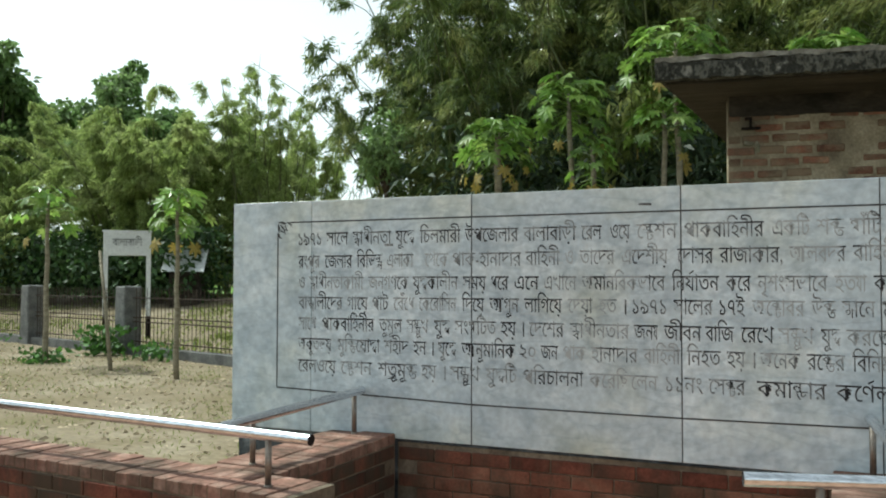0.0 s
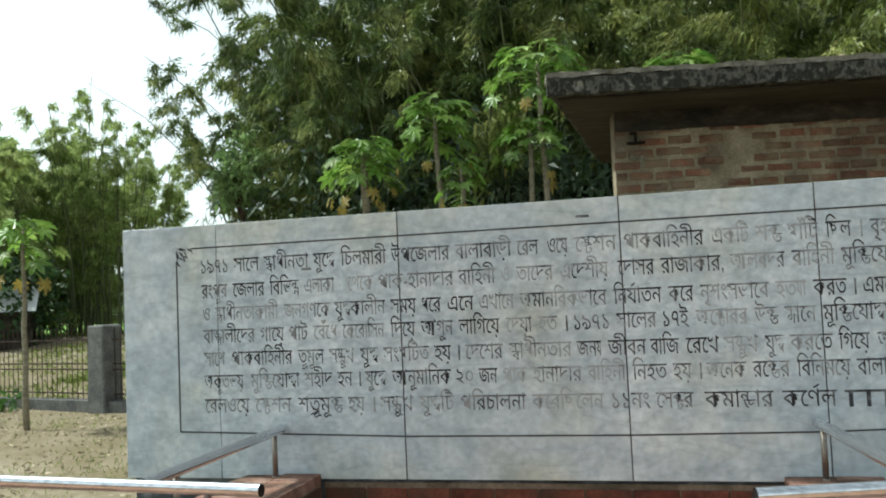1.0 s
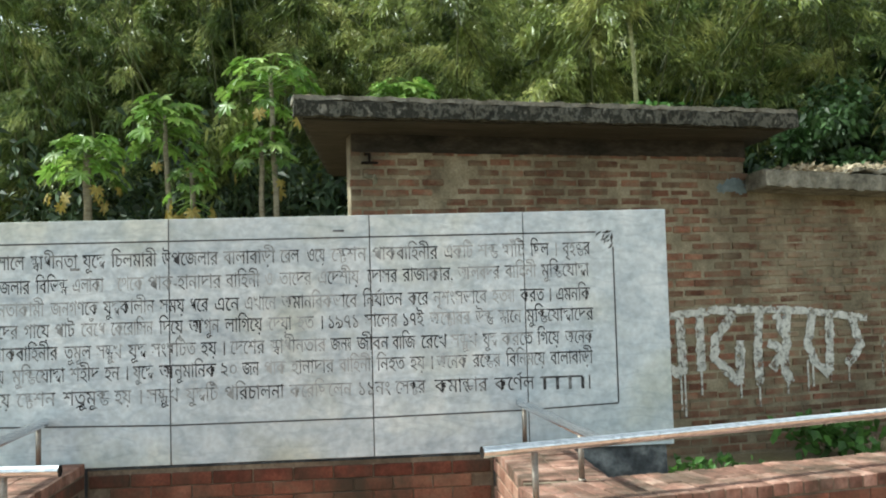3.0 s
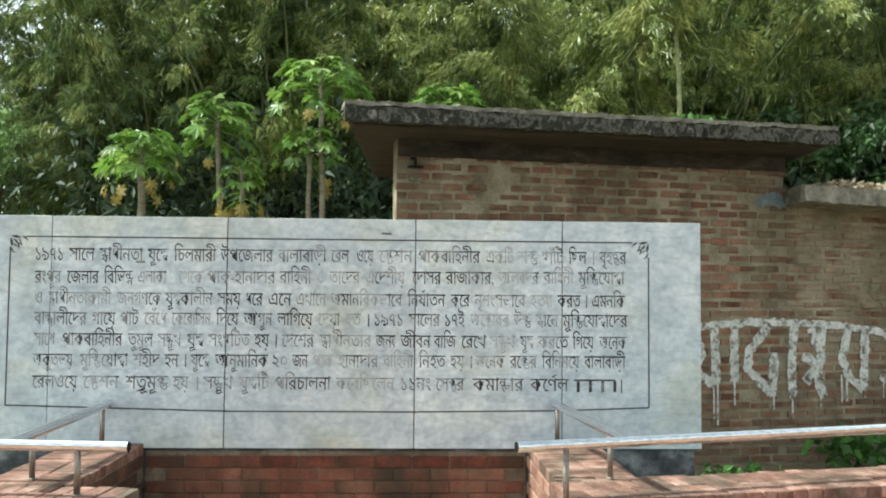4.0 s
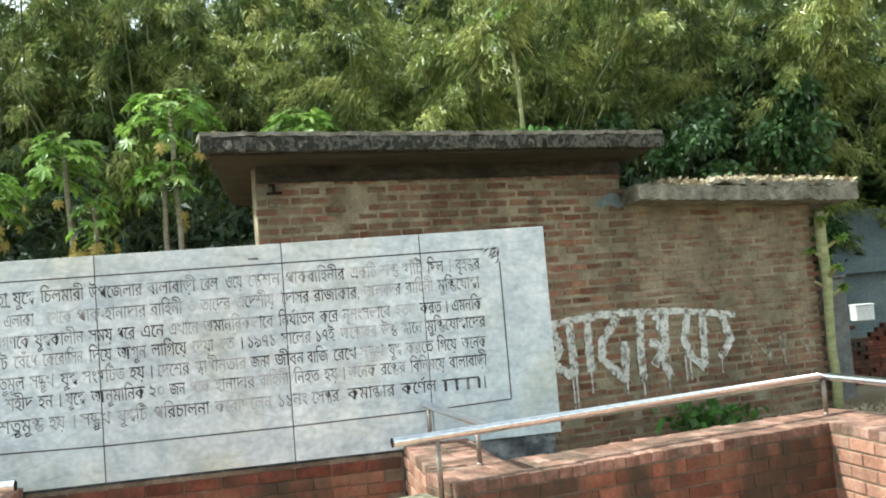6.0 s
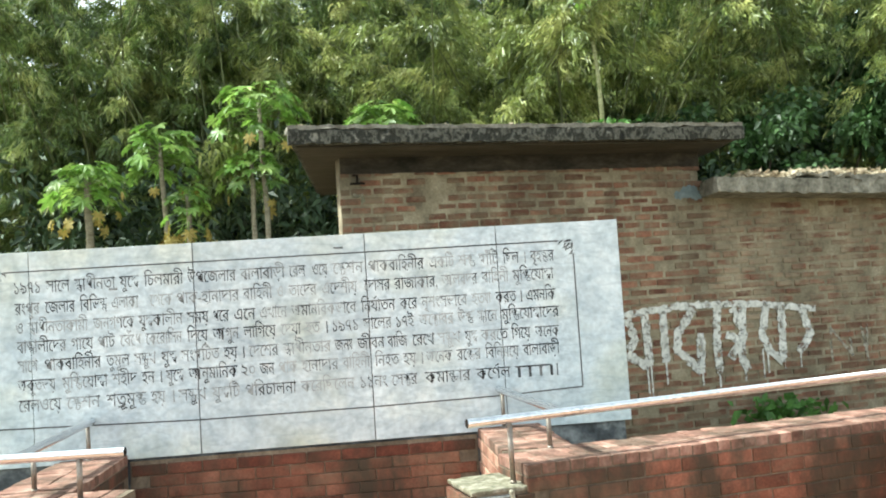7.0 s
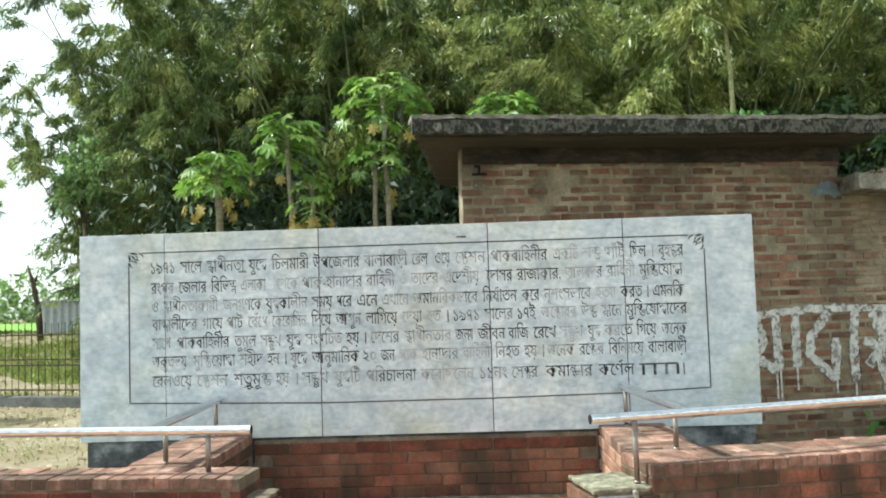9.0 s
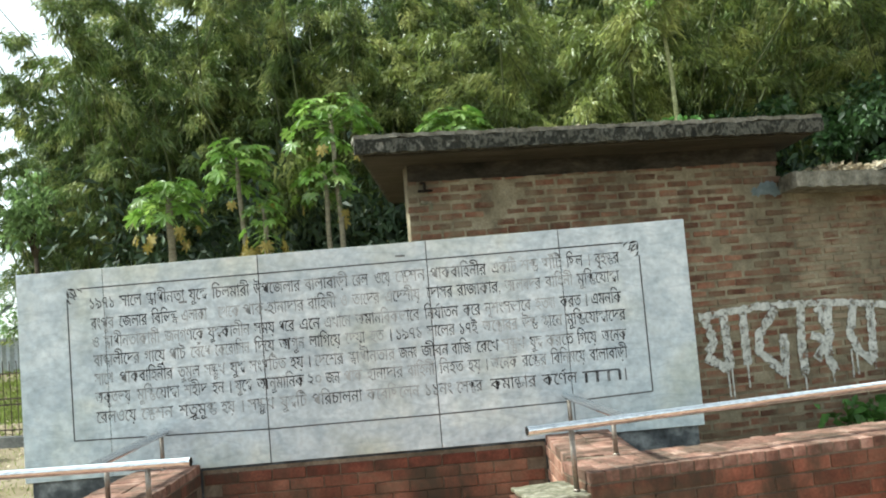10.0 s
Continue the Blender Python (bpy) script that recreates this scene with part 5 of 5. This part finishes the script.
far_houses()


def yard_corner():
    """What stands in the shade beyond the free end of the hut."""
    pillar = thing("concrete_pillar", pose(11.78, 6.6, ground_z(11.78, 6.6) - 0.05, 0, 0, 8), "short grey concrete wall end beside the hut", "pillar")
    part("shaft", worn(box_bm(-0.24, 0.24, -0.14, 0.14, 0, 1.98, 0.02), 0.014, 5, 4), CONCRETE_POST, pillar)
    part("cap", worn(box_bm(-0.26, 0.26, -0.16, 0.16, 1.98, 2.03, 0.012), 0.008, 7, 3), CONCRETE_POST, pillar)
    pile = thing("brick_stack", pose(13.6, 8.0, ground_z(13.6, 8.0) - 0.05, 0, 0, -6), "dark stack of old bricks in the shade", "brick stack")
    rng = random.Random(9)
    for c in range(14):
        for k in range(6):
            if c > 10 and rng.random() < 0.35:
                continue
            piece("brick", GRIME_SHADE_FACE, GRIME_SHADE_BRICK, pile, m=pose(-0.66 + 0.26 * k + (0.12 if c % 2 else 0) + rng.uniform(-0.02, 0.02), rng.uniform(-0.04, 0.04), 0.05 + 0.079 * c, 0, 0, rng.uniform(-6, 6)) @ Matrix.Diagonal((1, 2.2, 1, 1)))
    can = thing("white_box", pose(13.35, 7.98, ground_z(13.6, 8.0) + 1.13, 0, 0, -10), "small white painted box on the brick stack", "box")
    part("body", box_bm(-0.17, 0.17, -0.12, 0.12, 0, 0.27, 0.015), WHITE_PAINT, can)
    part("lid", box_bm(-0.18, 0.18, -0.13, 0.13, 0.27, 0.30, 0.008), WHITE_PAINT, can)


yard_corner()


def hedge():
    rng = np.random.default_rng(12)
    n = 26000
    s = rng.uniform(0, 1, n)
    x = -14.5 - 24 * s
    y = 17.5 + 2.0 * s + rng.normal(0, 0.7, n)
    top = 2.0 + 0.5 * np.sin(9 * s) * np.sin(23 * s + 1) + 0.25 * np.sin(61 * s)
    z = 0.9 + rng.uniform(0, 1, n) ** 0.8 * np.maximum(0.5, top)
    at = np.stack([x, y, z], 1)
    way = rng.normal(size=(n, 3))
    tagged(piece("hedge", leaves_mesh("hedge", at, way, 0.22, 0.075, rng), SHADE_LEAF, None), "dark uneven hedge on the bank beyond the fence", "hedge", kind="stuff")


hedge()


def bank_grass():
    rng = np.random.default_rng(21)
    n = 16000
    c = rng.uniform([-24, 6.5], [-3.0, 30.0], (110, 2))
    p = c[rng.integers(110, size=n)] + rng.normal(size=(n, 2)) * 0.8
    beyond = (p[:, 1] - 5.15) * 0.96 + (p[:, 0] + 1.2) * 0.28
    p = p[(beyond > 0.5) & (p[:, 0] < -2.5)]
    # a greener strip along the bank
    s = rng.uniform([-8.6, 0], [-3.0, 1], (9000, 2))
    strip = np.stack([s[:, 0], 5.15 - (s[:, 0] + 1.2) * 0.29 + 3.5 + 4.5 * s[:, 1] + 0.5 * np.sin(s[:, 0] * 1.7)], 1)
    p = np.concatenate([p, strip])
    z = np.array([ground_z(x, y) for x, y in p])[:, None] - 0.01
    at = np.concatenate([p, z], 1)
    way = rng.normal(size=(len(p), 3)) * 0.7 + np.array([0, 0, 1.0])
    tagged(piece("grass", leaves_mesh("grass", at, way, 0.16, 0.014, rng, 0.1), GRASS, None), "green weeds and grass on the bank", "grass", kind="stuff")


bank_grass()


def twigs():
    rng = random.Random(4)
    for k in range(7):
        x, y = 1.5 + 0.9 * rng.random(), -0.15 - 0.25 * rng.random()
        a, ln = rng.uniform(-0.5, 0.5), rng.uniform(0.15, 0.45)
        bm = bmesh.new()
        tube(bm, [Vector((0, 0, 0)), Vector((ln * 0.5 * math.cos(a), ln * 0.5 * math.sin(a), 0.01)), Vector((ln * math.cos(a + 0.2), ln * math.sin(a + 0.2), 0))], [0.008, 0.007, 0.004], 6)
        ob = part("twig", bm, BARK, None, "dry twig lying on the paved floor")
        ob.matrix_basis = pose(x, y, 0.012)
        tagged(ob, category="twig", group="twigs on the floor")


twigs()


def roof_plant():
    rng = np.random.default_rng(31)
    n = 150
    at = np.stack([rng.normal(0, 0.22, n), rng.normal(0, 0.12, n), rng.uniform(0.0, 0.14, n)], 1)
    way = rng.normal(size=(n, 3)) + np.array([0, 0, 0.6])
    ob = piece("weeds", leaves_mesh("weeds", at, way, 0.13, 0.03, rng), WEED, None, "small green weed rooted on the roof slab")
    ob.matrix_basis = HUT @ pose(4.05, 0.55, 3.42)
    tagged(ob, category="plant", kind="stuff")


roof_plant()


def undergrowth():
    """Thicket filling the grove between and behind the bamboo, darkened for shade; its tall rear belt is added to block
    backlight.
    """
    rng = np.random.default_rng(52)
    at = []
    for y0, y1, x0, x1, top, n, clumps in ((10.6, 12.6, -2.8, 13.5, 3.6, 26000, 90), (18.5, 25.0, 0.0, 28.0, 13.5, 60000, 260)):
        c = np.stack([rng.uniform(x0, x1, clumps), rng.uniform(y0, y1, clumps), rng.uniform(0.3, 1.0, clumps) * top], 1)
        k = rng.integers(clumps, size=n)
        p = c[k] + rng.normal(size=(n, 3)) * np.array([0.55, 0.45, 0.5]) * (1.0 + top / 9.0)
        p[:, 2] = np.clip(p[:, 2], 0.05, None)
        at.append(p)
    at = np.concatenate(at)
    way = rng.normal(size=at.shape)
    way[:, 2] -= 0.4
    tagged(piece("undergrowth", leaves_mesh("undergrowth", at, way, 0.28, 0.05, rng), UNDER_LEAF, None), "tangled undergrowth coloured dark for the shade inside the bamboo grove", "undergrowth", kind="stuff")


undergrowth()


def creeper():
    """Dull climbing leaves hanging between two of the papayas."""
    rng = np.random.default_rng(61)
    n = 620
    s = rng.uniform(0, 1, n)
    at = np.stack([0.35 + 0.75 * s + rng.normal(0, 0.16, n), 9.25 + rng.normal(0, 0.12, n), 3.55 + 0.95 * s + rng.normal(0, 0.22, n)], 1)
    way = rng.normal(size=(n, 3)) * 0.6
    way[:, 2] -= 0.8
    tagged(piece("creeper", leaves_mesh("creeper", at, way, 0.20, 0.032, rng), PALE_BAMBOO, None), "dull olive creeper hanging among the papaya trunks", "creeper", kind="stuff")


creeper()


def dry_grass():
    rng = np.random.default_rng(71)
    n = 7000
    p = rng.uniform([8.9, 1.2], [13.5, 5.6], (n, 2))
    at = np.array([[x, y, soil_z(x, y) - 0.01] for x, y in p])
    way = rng.normal(size=(n, 3)) * 0.6 + np.array([0, 0, 1.0])
    tagged(piece("grass", leaves_mesh("grass", at, way, 0.16, 0.010, rng, 0.2), DRY, None), "pale dry grass beside the hut", "grass", kind="stuff")


dry_grass()
